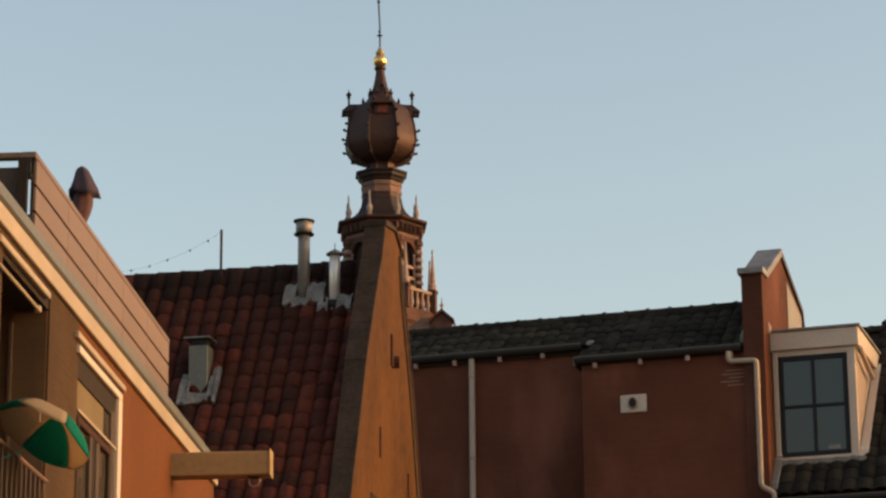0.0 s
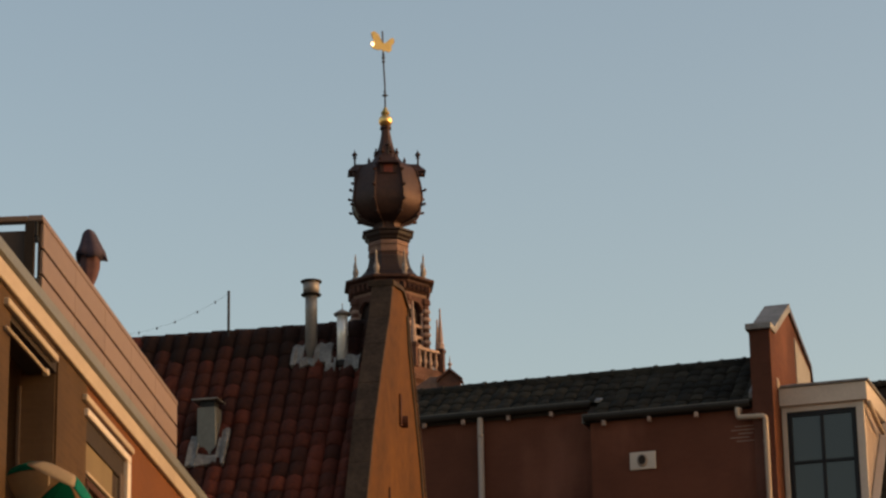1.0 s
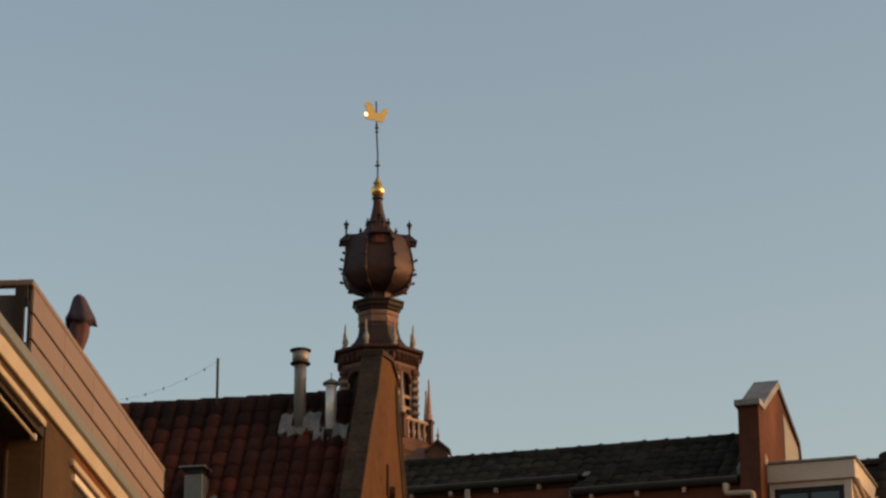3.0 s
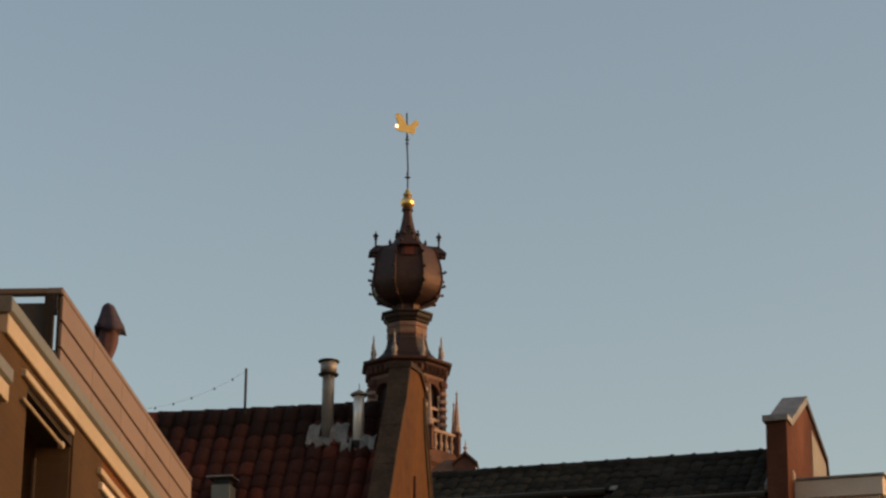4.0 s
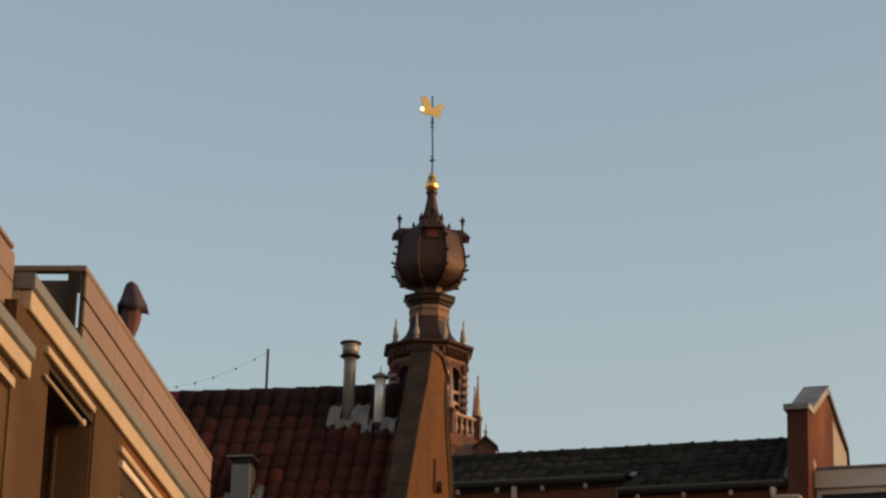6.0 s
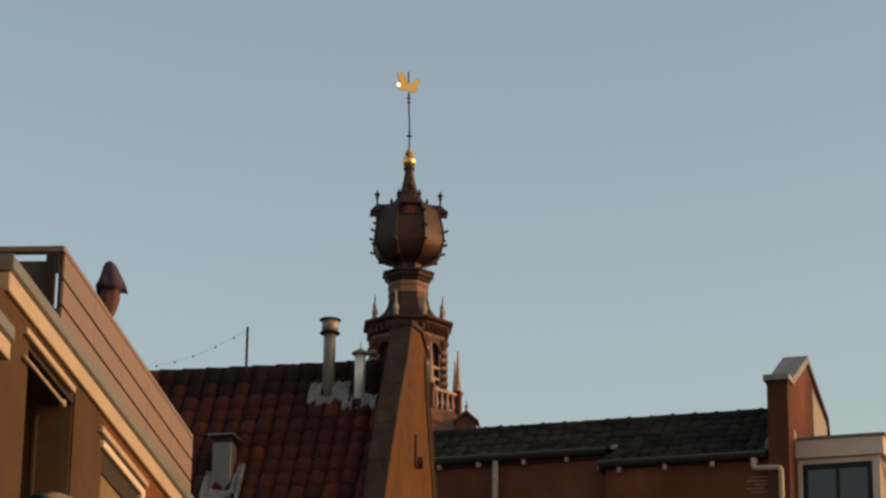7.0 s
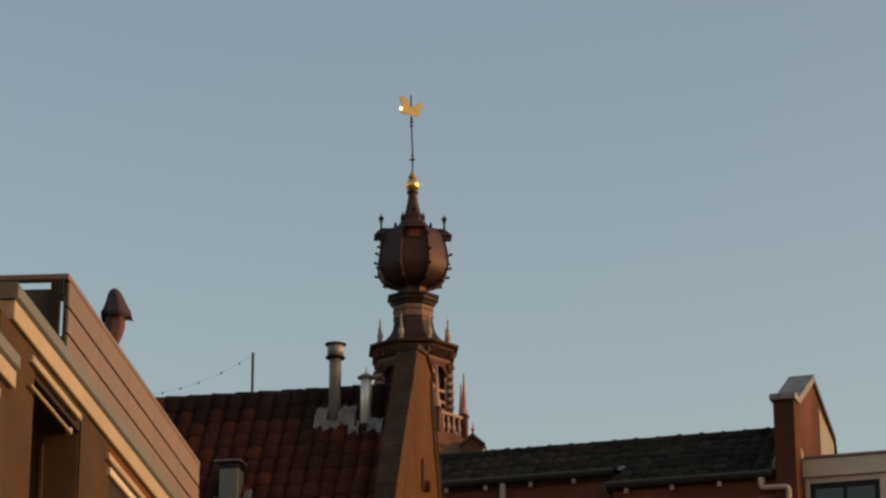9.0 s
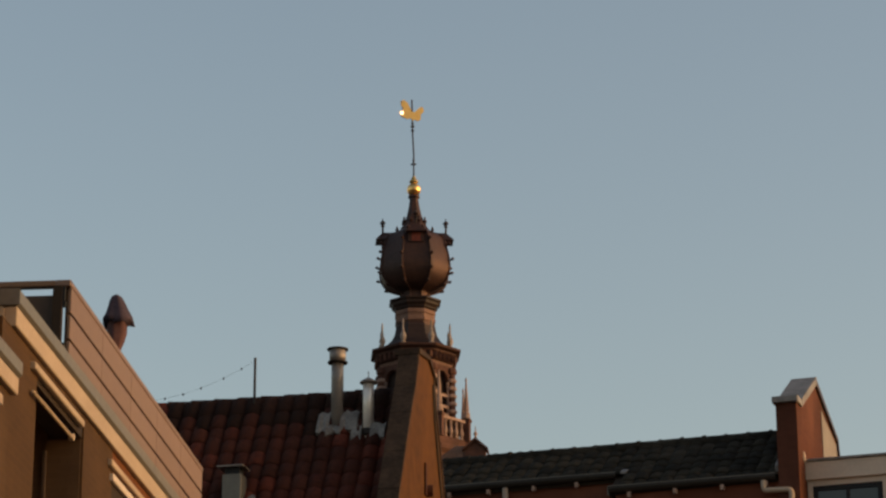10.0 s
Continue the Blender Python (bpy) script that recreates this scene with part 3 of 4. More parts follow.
part("foot", lathe([(0.14, 4.552), (0.14, 4.59), (0.04, 4.63)], 16, cx=FX - 0.55, cy=20.0, m=INTO), BLACK, sun_shade)
part("finial", lathe([(0.006, PRISE - 0.01), (0.011, PRISE + 0.005), (0.004, PRISE + 0.025)], 10), WHITE, sun_shade, smooth=True)
HEM = dome_at(1.0, math.pi / 6, 0.05) + Vector((0.004, 0.002, -0.02))
DROP = TILT.to_3x3().inverted() @ Vector((0, 0, -0.085))
part("tie_strap", tube([HEM, HEM + DROP * 0.5, HEM + DROP], 0.007, 6), CREAM_CLOTH, sun_shade, "hanging cream tie strap")


# ---- gabled house with the red pantile roof ----
GM = pose(-3.638, 40.775, 0, 0, 0, -8)
house = thing("gabled_house", GM, "old house with red pantile roof and ochre gable", "house")
RZ, TH = 12.92, radians(58)
CO, SI = math.cos(TH), math.sin(TH)


def on_roof(x, v, lift=0.0):
    """A place on the front slope: x along the ridge, v metres down from it; its y points up the slope, its z out of the roof."""
    return Matrix(((1, 0, 0, x), (0, CO, -SI, -v * CO - lift * SI), (0, SI, CO, RZ - v * SI + lift * CO), (0, 0, 0, 1)))


W2 = 4.5
part("roof", prism([(-W2, RZ - W2 * SI / CO), (0, RZ), (W2, RZ - W2 * SI / CO), (W2 - 0.25, RZ - W2 * SI / CO), (0, RZ - 0.4), (-W2 + 0.25, RZ - W2 * SI / CO)], -8.0, -0.30, "x"), DARK_BOARD, house, "roof boarding under the tiles")
ZE = RZ - W2 * SI / CO
part("front_wall", box(-8, -0.3, -4.3, -4.0, 0, ZE + 0.3), BRICK_RED_X, house)
part("back_wall", box(-8, -0.3, 4.0, 4.3, 0, ZE + 0.3), BRICK_RED_X, house)
part("far_gable", prism([(-4.0, 0), (4.0, 0), (4.0, ZE + 0.3), (0, RZ - 0.5), (-4.0, ZE + 0.3)], -8.0, -7.7), BRICK_RED_Y, house)
# street gable: raised parapet with a blunt head
SIDE = [(4.6, 5.6), (2.72, 8.7), (2.40, 9.45), (2.08, 10.2), (1.80, 10.9), (1.46, 11.55), (1.08, 12.25), (0.78, 12.75)]
outline = [(-4.6, 0)] + [(-y, z) for y, z in SIDE] + [(-0.52, 13.36), (0.1, 13.42), (0.56, 13.17)] + [(y * 0.78, z) for y, z in SIDE[::-1]] + [(3.95, 0)]
gable = part("gable_wall", prism(outline, -0.27, 0.0, "x"), PLASTER_OCHRE, house, "sunlit ochre plastered gable")
for (y0, z0), (y1, z1) in zip(SIDE, SIDE[1:] + [(0.52, 13.36)]):
    d = Vector((y1 - y0, z1 - z0)).normalized()
    n = Vector((d.y, -d.x)) * 0.05
    for sgn in (-1, 1):
        f = 1.0 if sgn < 0 else 0.78
        quad = [(sgn * y0 * f, z0 + 0.001), (sgn * y1 * f, z1 - 0.001), (sgn * (y1 * f + n.x), z1 + n.y - 0.001), (sgn * (y0 * f + n.x), z0 + n.y + 0.001)]
        part("coping_stone", prism(quad, -0.315, 0.02, "x"), COPING, gable, bevel=0.004)
part("head_stone", prism([(-0.60, 13.33), (0.1, 13.425), (0.64, 13.14), (0.64, 13.19), (0.1, 13.49), (-0.60, 13.43)], -0.37, 0.04, "x"), COPING, gable, bevel=0.008)
# iron wall ties, slits and a dark tube drawn as the gable's edge shading
tie = part("wall_tie", box(0.0, 0.03, -0.18, -0.07, 11.2, 11.7), RUST, gable, "iron wall tie")
part("tie_knob", tube([(0.0, -0.02, 11.29), (0.10, 0.0, 11.29)], 0.095, 10), RUST, tie)
part("wall_tie", box(0.0, 0.02, -0.93, -0.87, 9.62, 10.08), RUST, gable, "iron wall tie")
part("wall_tie", box(0.0, 0.02, 0.96, 1.01, 9.1, 9.72), RUST, gable, "iron wall tie")
part("loft_hatch", box(-0.05, 0.012, -1.5, -0.9, 8.0, 8.98), DARK_BOARD, gable, "dark loft hatch")
part("dark_line", tube([(0.012, 0.40, 13.1), (0.012, 0.52, 12.5), (0.012, 0.98, 11.4), (0.012, 1.22, 10.8), (0.012, 1.46, 10.0), (0.012, 1.68, 9.3), (0.012, 1.86, 8.4)], 0.024, 6), IRON, gable)


def flashing(name, x0, x1, v0, v1, parent, seed, lumps=5):
    """A dressed lead apron on the tiles with a wavy edge."""
    random.seed(seed)
    bm = bmesh.new()
    rows = []
    for i in range(lumps * 2 + 1):
        f = i / (lumps * 2)
        x = x0 + (x1 - x0) * f
        w = 0.02 * math.cos(f * lumps * math.pi) + random.uniform(-0.03, 0.03)
        up = random.uniform(-0.05, 0.04)
        rows.append([bm.verts.new(on_roof(x, v, l) @ Vector((0, 0, 0))) for v, l in ((v0 + up, 0.14), ((v0 + v1) / 2, 0.16 + w * 0.8), (v1 + w * 1.5, 0.135 + w * 0.6), (v1 + w * 1.5, 0.06 + w * 0.5), (v0, 0.05))])
    for a, b in zip(rows, rows[1:]):
        for k in range(5):
            bm.faces.new((a[k], b[k], b[(k + 1) % 5], a[(k + 1) % 5]))
    bm.faces.new(rows[0])
    bm.faces.new(rows[-1][::-1])
    return part(name, bm, LEAD_WORN, parent, "crumpled grey lead flashing")


def flue(x, v, top, r, cap_r, cap_h, label, metal=STEEL):
    base = on_roof(x, v).translation
    root = thing("flue_pipe", GM @ Matrix.Translation(base), label, "flue", "flues on the red roof")
    h = top - base.z
    part("pipe", lathe([(r, -0.3), (r, h * 0.6), (r * 1.02, h * 0.6 + 0.01), (r * 1.02, h * 0.6 + 0.05), (r, h * 0.6 + 0.06), (r, h - cap_h)], 24), metal, root, smooth=True)
    return root, h


f1, h1 = flue(-1.33, 0.80, 13.575, 0.095, 0, 0.25, "tall round steel flue pipe with a flanged cowl")
cowl = part("cowl", lathe([(0.10, h1 - 0.23), (0.128, h1 - 0.21), (0.13, h1 - 0.06), (0.10, h1 - 0.045)], 24), STEEL, f1, "steel cowl", smooth=True)
part("flange", lathe([(0.10, h1 - 0.275), (0.155, h1 - 0.262), (0.162, h1 - 0.245), (0.12, h1 - 0.228)], 24), IRON, cowl, "dark flange")
part("flange", lathe([(0.12, h1 - 0.055), (0.165, h1 - 0.045), (0.168, h1 - 0.028), (0.10, h1 - 0.01), (0.02, h1)], 24), IRON, cowl, "dark top flange")
f2, h2 = flue(-0.80, 1.02, 12.985, 0.085, 0, 0.06, "short shiny steel flue pipe with a flat cap", STEEL_BRIGHT)
part("cap", lathe([(0.09, h2 - 0.08), (0.13, h2 - 0.065), (0.14, h2 - 0.045), (0.11, h2 - 0.02), (0.04, h2 + 0.02), (0.012, h2 + 0.03)], 20), STEEL, f2, "flat steel cap", smooth=True)
part("spike", tube([(0, 0, h2), (0, 0, h2 + 0.13)], 0.008, 6), STEEL, f2)
part("collar", lathe([(0.10, 0.02), (0.115, 0.04), (0.115, 0.12), (0.095, 0.14)], 20), IRON, f2, smooth=True)
for x0, x1, v0, v1, seed in ((-1.62, -1.43, 0.55, 0.97, 1), (-1.45, -1.22, 0.84, 1.02, 6), (-1.24, -0.97, 0.55, 0.95, 2), (-1.04, -0.88, 0.88, 1.17, 3), (-0.74, -0.50, 0.86, 1.13, 4)):
    flashing("flashing", x0, x1, v0, v1, house, seed, 2)
# box vent lower down the slope
vb = on_roof(-2.62, 2.72)
vent = thing("roof_vent", GM @ Matrix.Translation(vb.translation), "square grey sheet-metal roof vent with flat lid", "roof vent")
part("shaft", box(-0.21, 0.09, -0.08, 0.22, -0.25, 0.75), GUTTER, vent, bevel=0.012)
# solid black block gives the shaded gap under the lid its darkness
part("throat_shade", box(-0.17, 0.05, -0.05, 0.19, 0.75, 0.855), BLACK, vent)
part("lid", box(-0.29, 0.13, -0.13, 0.27, 0.855, 0.88), STEEL, vent, "flat metal lid", bevel=0.006)
for x0, x1, v0, v1, seed in ((-2.95, -2.80, 2.38, 3.0, 5), (-2.86, -2.48, 2.84, 3.03, 7), (-2.50, -2.36, 2.30, 2.98, 8)):
    flashing("flashing", x0, x1, v0, v1, house, seed, 2)

# mast with a string of bulbs
mast = thing("mast", pose(-6.38, 40.95, 12.7), "thin dark mast holding a string of bulbs", "mast")
part("pole", tube([(0, 0, -0.2), (0, 0, 0.86)], 0.022, 8), IRON, mast)
A, B = Vector((0, 0, 0.82)), Vector((-1.65, -0.35, 0.10))
line = [A.lerp(B, i / 24) - Vector((0, 0, 0.12 * (1 - (2 * i / 24 - 1) ** 2))) for i in range(25)]
# cable that carries the bulbs
part("dark_line", tube(line, 0.0016, 5), IRON, mast)
for i in (3, 7, 12, 16, 20):
    p = line[i]
    part("bulb", lathe([(0.005, 0.015), (0.011, 0.004), (0.014, -0.012), (0.009, -0.026), (0.003, -0.03)][::-1], 8, cx=p.x, cy=p.y, m=Matrix.Translation((0, 0, p.z))), BLACK, mast, smooth=True)


# ---- brick houses that close the street ----
RM = pose(0, 47.5, 0, 0, 0, -13.8)
brick = thing("brick_house", RM, "dark red brick house with mossy tiled roof", "house")
# local frame: x along the front, y into the house
SL = 0.7
A35 = math.atan(SL)


def roof_z(y):
    return 13.2 + SL * y


YR = 1.0
part("front_wall", box(-8.0, -0.73, 0.0, 0.3, 0, 13.02), BRICK_RED_X, brick)
wing = part("wing_wall", box(-0.73, 2.23, -0.54, -0.24, 0, 12.70), BRICK_RED_X, brick, "projecting dark red brick wall")
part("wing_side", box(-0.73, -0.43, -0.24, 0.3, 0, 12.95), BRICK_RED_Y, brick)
part("back_wall", box(-8.0, 2.23, 2.2, 2.5, 0, 12.9), BRICK_RED_X, brick)
part("roof", prism([(-0.05, roof_z(-0.05) - 0.05), (YR, roof_z(YR) - 0.05), (2 * YR + 0.3, 12.9), (2 * YR + 0.3, 12.7), (YR, roof_z(YR) - 0.3), (-0.05, 13.0)], -8.0, 2.23, "x"), DARK_BOARD, brick, "roof boarding")
part("wing_roof", prism([(-0.58, roof_z(-0.58) - 0.05), (0.0, roof_z(0) - 0.055), (0.0, roof_z(0) - 0.2), (-0.58, roof_z(-0.58) - 0.12)], -0.83, 2.23, "x"), DARK_BOARD, brick)
part("verge_board", box(-0.87, -0.83, -0.6, 0.0, 12.66, 12.8), GUTTER, brick)


def eaves_gutter(x0, x1, y, z, brackets, parent):
    prof = [(y - 0.13, z), (y - 0.135, z - 0.05), (y - 0.10, z - 0.10), (y - 0.04, z - 0.115), (y, z - 0.09), (y, z), (y - 0.012, z), (y - 0.015, z - 0.07), (y - 0.06, z - 0.095), (y - 0.115, z - 0.05), (y - 0.118, z)]
    g = part("gutter", prism(prof, x0, x1, "x"), GUTTER_DARK, parent, "dark half-round gutter")
    # thin lighter tube paints the highlight along the gutter's front edge
    part("gutter_highlight", tube([(x0, y - 0.126, z), (x1, y - 0.126, z)], 0.009, 6), GUTTER, g, "lighter grey line as the gutter's lit edge")
    part("eaves_board", box(x0 + 0.02, x1 - 0.02, y + 0.004, y + 0.03, z - 0.13, z - 0.01), GUTTER_DARK, parent)
    for x in brackets:
        part("bracket", box(x - 0.03, x + 0.03, y - 0.09, y - 0.0, z - 0.21, z - 0.12), STONE_PALE, g, "pale bracket end")


eaves_gutter(-8.0, -0.83, -0.05, 13.17, [-7.2, -6.4, -5.6, -4.8, -3.99, -3.24, -2.38, -1.57], brick)
eaves_gutter(-0.83, 2.18, -0.58, 12.79, [-0.46, 0.37, 1.22, 2.0], brick)
part("downpipe", tube([(-2.92, -0.09, 13.06), (-2.92, -0.09, 2.0)], 0.055, 12), PIPE_GREY, brick, "brownish grey downpipe", smooth=True)
for z in (12.7, 11.2, 9.6):
    part("pipe_clip", lathe([(0.064, z), (0.064, z + 0.04)], 12, cx=-2.92, cy=-0.09), PIPE_GREY, brick)
part("downpipe", tube(rounded([(1.96, -0.66, 12.68), (1.96, -0.66, 12.50), (2.46, -0.72, 12.47), (2.46, -0.72, 10.25), (2.68, -0.72, 10.12), (2.68, -0.72, 8.0)], 0.07), 0.048, 12), PIPE_CREAM, brick, "cream-painted downpipe with swan neck", smooth=True)
for z in (12.0, 11.0):
    part("pipe_clip", lathe([(0.057, z), (0.057, z + 0.035)], 12, cx=2.46, cy=-0.72), PIPE_CREAM, brick)
wall_vent = part("vent_plate", box(-0.03, 0.44, -0.575, -0.535, 11.74, 12.06), PAINT_PALE, brick, "cream wall vent plate with a round hole", bevel=0.012)
part("vent_ring", lathe([(0.095, 0.0), (0.095, 0.02), (0.07, 0.03)], 20, m=Matrix.Translation((0.20, -0.576, 11.91)) @ Matrix.Rotation(radians(90), 4, "X") @ Matrix.Diagonal((1, 1.25, 1, 1))), PIPE_GREY, wall_vent, smooth=True)
# solid disc on the plate, its dark colour stands for the hole's shade
part("vent_hole_disc", lathe([(0.068, 0.0), (0.068, 0.034)], 20, m=Matrix.Translation((0.20, -0.577, 11.91)) @ Matrix.Rotation(radians(90), 4, "X") @ Matrix.Diagonal((1, 1.25, 1, 1))), DARK_BOARD, wall_vent)

for i, (x0, x1) in enumerate(((1.88, 2.2), (1.80, 2.21), (1.93, 2.19), (1.78, 2.12), (1.9, 2.2))):
    part("pale_joint", box(x0, x1, -0.544, -0.538, 12.36 - i * 0.066, 12.372 - i * 0.066), STONE_PALE, brick)

part("step_flashing", prism([(-0.18, 13.12), (0.0, 13.22), (0.0, 13.25), (-0.18, 13.17)], -0.74, -0.62, "x"), LEAD, brick, "small pale lead flashing", bevel=0.01)
part("wall_flashing", prism([(-0.60, 12.82), (0.95, 13.90), (0.95, 14.02), (-0.60, 12.95)], 2.16, 2.228, "x"), LEAD_WORN, brick, "worn lead flashing against the party wall")

# raised party wall between the roofs
party = thing("party_wall", RM, "raised red brick party wall with lead-capped top", "wall")
prof = [(-0.66, 0.0), (3.2, 0.0), (3.2, 13.9), (3.06, 14.2), (1.15, 14.80), (-0.30, 14.04), (-0.66, 14.04)]
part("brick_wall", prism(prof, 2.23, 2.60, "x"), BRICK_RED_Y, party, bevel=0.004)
part("cap", prism([(-0.74, 14.04), (-0.28, 14.04), (-0.22, 14.08), (-0.22, 14.17), (-0.74, 14.15)], 2.18, 2.64, "x"), LEAD, party, "grey lead cap", bevel=0.008)
part("cap", prism([(-0.30, 14.05), (1.15, 14.82), (1.15, 14.97), (-0.30, 14.20)], 2.18, 2.65, "x"), LEAD, party, "grey lead cap", bevel=0.008)
part("cap", prism([(1.154, 14.82), (3.08, 14.215), (3.215, 13.9), (3.215, 13.4), (3.28, 13.4), (3.28, 13.93), (3.14, 14.29), (1.154, 14.95)], 2.20, 2.64, "x"), COPPER, party, "dark cap on the rear slope", bevel=0.008)
part("render_patch", prism([(1.74, 12.9), (3.04, 12.9), (3.04, 14.12), (1.64, 14.46)], 2.601, 2.613, "x"), PATCH, party, "pale rendered patch")

# thin slab gives the party wall's front its own brick colour
part("front_face", box(2.232, 2.598, -0.668, -0.6605, 0, 14.03), BRICK_FRONT, party, "dull brick front of the party wall")

# right-hand house with the dormer
side = thing("tiled_house", RM, "brick house with steep dark tiled roof", "house")


def lower_z(y):
    return 10.78 + 1.0 * y


part("front_wall", box(2.605, 9.0, -0.5, -0.2, 0, 10.0), BRICK_RED_X, side)
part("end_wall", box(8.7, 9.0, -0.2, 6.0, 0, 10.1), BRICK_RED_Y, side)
part("roof", prism([(-0.64, lower_z(-0.64) - 0.06), (3.0, lower_z(3.0) - 0.06), (6.6, 10.14), (6.6, 10.0), (3.0, 13.4), (-0.64, 9.98)], 2.605, 9.0, "x"), DARK_BOARD, side, "roof boarding")
part("wall_flashing", prism([(-0.62, lower_z(-0.62) + 0.02), (0.0, lower_z(0.0) + 0.02), (0.0, lower_z(0.0) + 0.14), (-0.62, lower_z(-0.62) + 0.14)], 2.604, 2.72, "x"), LEAD, side, "pale lead flashing against the party wall", bevel=0.01)
eaves_gutter(2.605, 9.0, -0.66, 10.0, [2.9, 3.7, 4.5, 5.3], side)

dorm = thing("dormer", RM, "cream-painted roof dormer with a black four-pane window", "dormer")
# sun-facing cheek coloured darker than the other to hold down its sunlight
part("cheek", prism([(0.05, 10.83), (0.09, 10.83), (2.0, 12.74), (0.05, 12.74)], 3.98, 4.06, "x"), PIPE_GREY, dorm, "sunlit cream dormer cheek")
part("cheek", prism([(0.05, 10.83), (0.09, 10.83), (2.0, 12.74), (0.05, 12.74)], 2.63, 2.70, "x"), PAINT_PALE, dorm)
part("post", box(2.615, 2.70, -0.04, 0.05, 10.80, 12.76), PAINT_PALE, dorm, bevel=0.006)
part("post", box(3.93, 4.07, -0.04, 0.05, 10.80, 12.76), PAINT_PALE, dorm, bevel=0.006)
part("head", box(2.70, 3.93, -0.03, 0.05, 12.66, 12.76), PAINT_PALE, dorm)
part("sill", box(2.58, 4.10, -0.10, 0.06, 10.785, 10.84), PAINT_PALE, dorm, "cream window sill", bevel=0.01)
part("fascia", box(2.54, 4.15, -0.10, 2.5, 12.76, 13.09), PAINT_PALE, dorm, "deep cream fascia box", bevel=0.008)
part("roof_sheet", box(2.50, 4.19, -0.14, 2.52, 13.092, 13.135), LEAD, dorm, "grey roof edge", bevel=0.006)
wb = part("sash", box(2.70, 2.79, -0.02, 0.03, 10.84, 12.66), BLACK, dorm, "black window sash", bevel=0.006)
for x0, x1, z0, z1 in ((3.84, 3.93, 10.84, 12.66), (2.79, 3.84, 12.57, 12.66), (2.79, 3.84, 10.84, 10.94), (3.285, 3.345, 10.94, 12.57), (2.79, 3.285, 11.72, 11.775), (3.345, 3.84, 11.72, 11.775)):
    part("glazing_bar" if x1 - x0 < 0.08 or z1 - z0 < 0.08 else "sash_rail", box(x0, x1, -0.02, 0.03, z0, z1), BLACK, wb, bevel=0.005)
for x0, x1 in ((2.79, 3.285), (3.345, 3.84)):
    for z0, z1 in ((10.94, 11.72), (11.775, 12.57)):
        part("pane", box(x0, x1, 0.006, 0.014, z0, z1), GLASS, wb)
part("paper_note", box(3.53, 3.74, 0.0, 0.005, 10.96, 11.03), PATCH, dorm, "small white card behind the pane")
part("apron", box(2.56, 4.2, -0.15, -0.06, 10.68, 10.782), LEAD_WORN, dorm, "lead apron under the sill", bevel=0.02)
part("side_flashing", prism([(-0.05, 10.80), (0.06, 10.80), (1.95, 12.70), (1.95, 12.86), (0.0, 10.92)], 4.08, 4.22, "x"), PAINT_PALE, dorm, "pale lead flashing beside the cheek")
part("vent_knob", lathe([(0.03, 13.05), (0.045, 13.10), (0.045, 13.17), (0.02, 13.25)], 12, cx=2.60, cy=-0.22), PIPE_CREAM, dorm, smooth=True)
part("hopper", tube([(4.16, -0.02, 12.72), (4.17, 0.6, 12.55), (4.17, 1.3, 12.45)], 0.045, 10), PIPE_CREAM, dorm, smooth=True)


# ---- church tower ----
TM = pose(-10.70, 115, 0) @ Matrix.Translation((0, 0, 30)) @ Matrix.Rotation(radians(-0.55), 4, "Y") @ Matrix.Translation((0, 0, -30))
tower = thing("church_tower", TM, "slender octagonal church tower with a dark onion dome and gilded vane", "tower")
PH = radians(-81.6 + 22.5)


def vert(k, r, z):
    a = PH + k * math.pi / 4
    return Vector((r * math.cos(a), r * math.sin(a), z))


def face_dir(k):
    a = PH + (k + 0.5) * math.pi / 4
    return Vector((math.cos(a), math.sin(a), 0)), Vector((-math.sin(a), math.cos(a), 0))


BULB = [(0.62, 37.62), (0.65, 37.94), (0.90, 38.06), (1.20, 38.20), (1.44, 38.43), (1.58, 38.70), (1.64, 39.02), (1.62, 39.35), (1.56, 39.7), (1.46, 40.1), (1.34, 40.42), (1.16, 40.62), (0.8, 40.74)]
FINE = []
for i in range(len(BULB) - 1):
    p0, p1, p2, p3 = (Vector(BULB[max(0, min(len(BULB) - 1, j))]) for j in (i - 1, i, i + 1, i + 2))
    for t in (0.0, 0.33, 0.67):
        FINE.append(tuple(0.5 * (2 * p1 + (p2 - p0) * t + (2 * p0 - 5 * p1 + 4 * p2 - p3) * t * t + (3 * p1 - p0 - 3 * p2 + p3) * t ** 3)))
FINE.append(BULB[-1])
bulb = part("onion_dome", lathe(FINE, 8, PH), COPPER, tower, "dark brown faceted copper onion dome")
for k in range(8):
    rib = part("rib", tube([vert(k, r + 0.015, z) for r, z in FINE[:-1]], 0.045, 8), COPPER, bulb, smooth=True)
    for i in (3, 5, 7, 9):
        r, z = BULB[i]
        d = vert(k, 1, 0)
        p = vert(k, r, z)
        knob = tube([p, p + d * 0.13, p + d * 0.17 + Vector((0, 0, 0.05))], 0.045, 6)
        lathe([(0.03, -0.05), (0.075, -0.01), (0.07, 0.04), (0.02, 0.08)], 8, m=Matrix.Translation(p + d * 0.18 + Vector((0, 0, 0.03))), bm=knob)
        part("crocket", knob, COPPER, rib)
cap = part("dome_cap", lathe([(1.22, 40.60), (0.95, 40.74), (0.74, 40.86), (0.61, 41.04), (0.48, 41.30), (0.36, 41.60), (0.28, 41.95), (0.225, 42.25), (0.20, 42.48), (0.27, 42.5), (0.27, 42.58), (0.18, 42.6)], 8, PH), COPPER, tower, "concave copper cap")
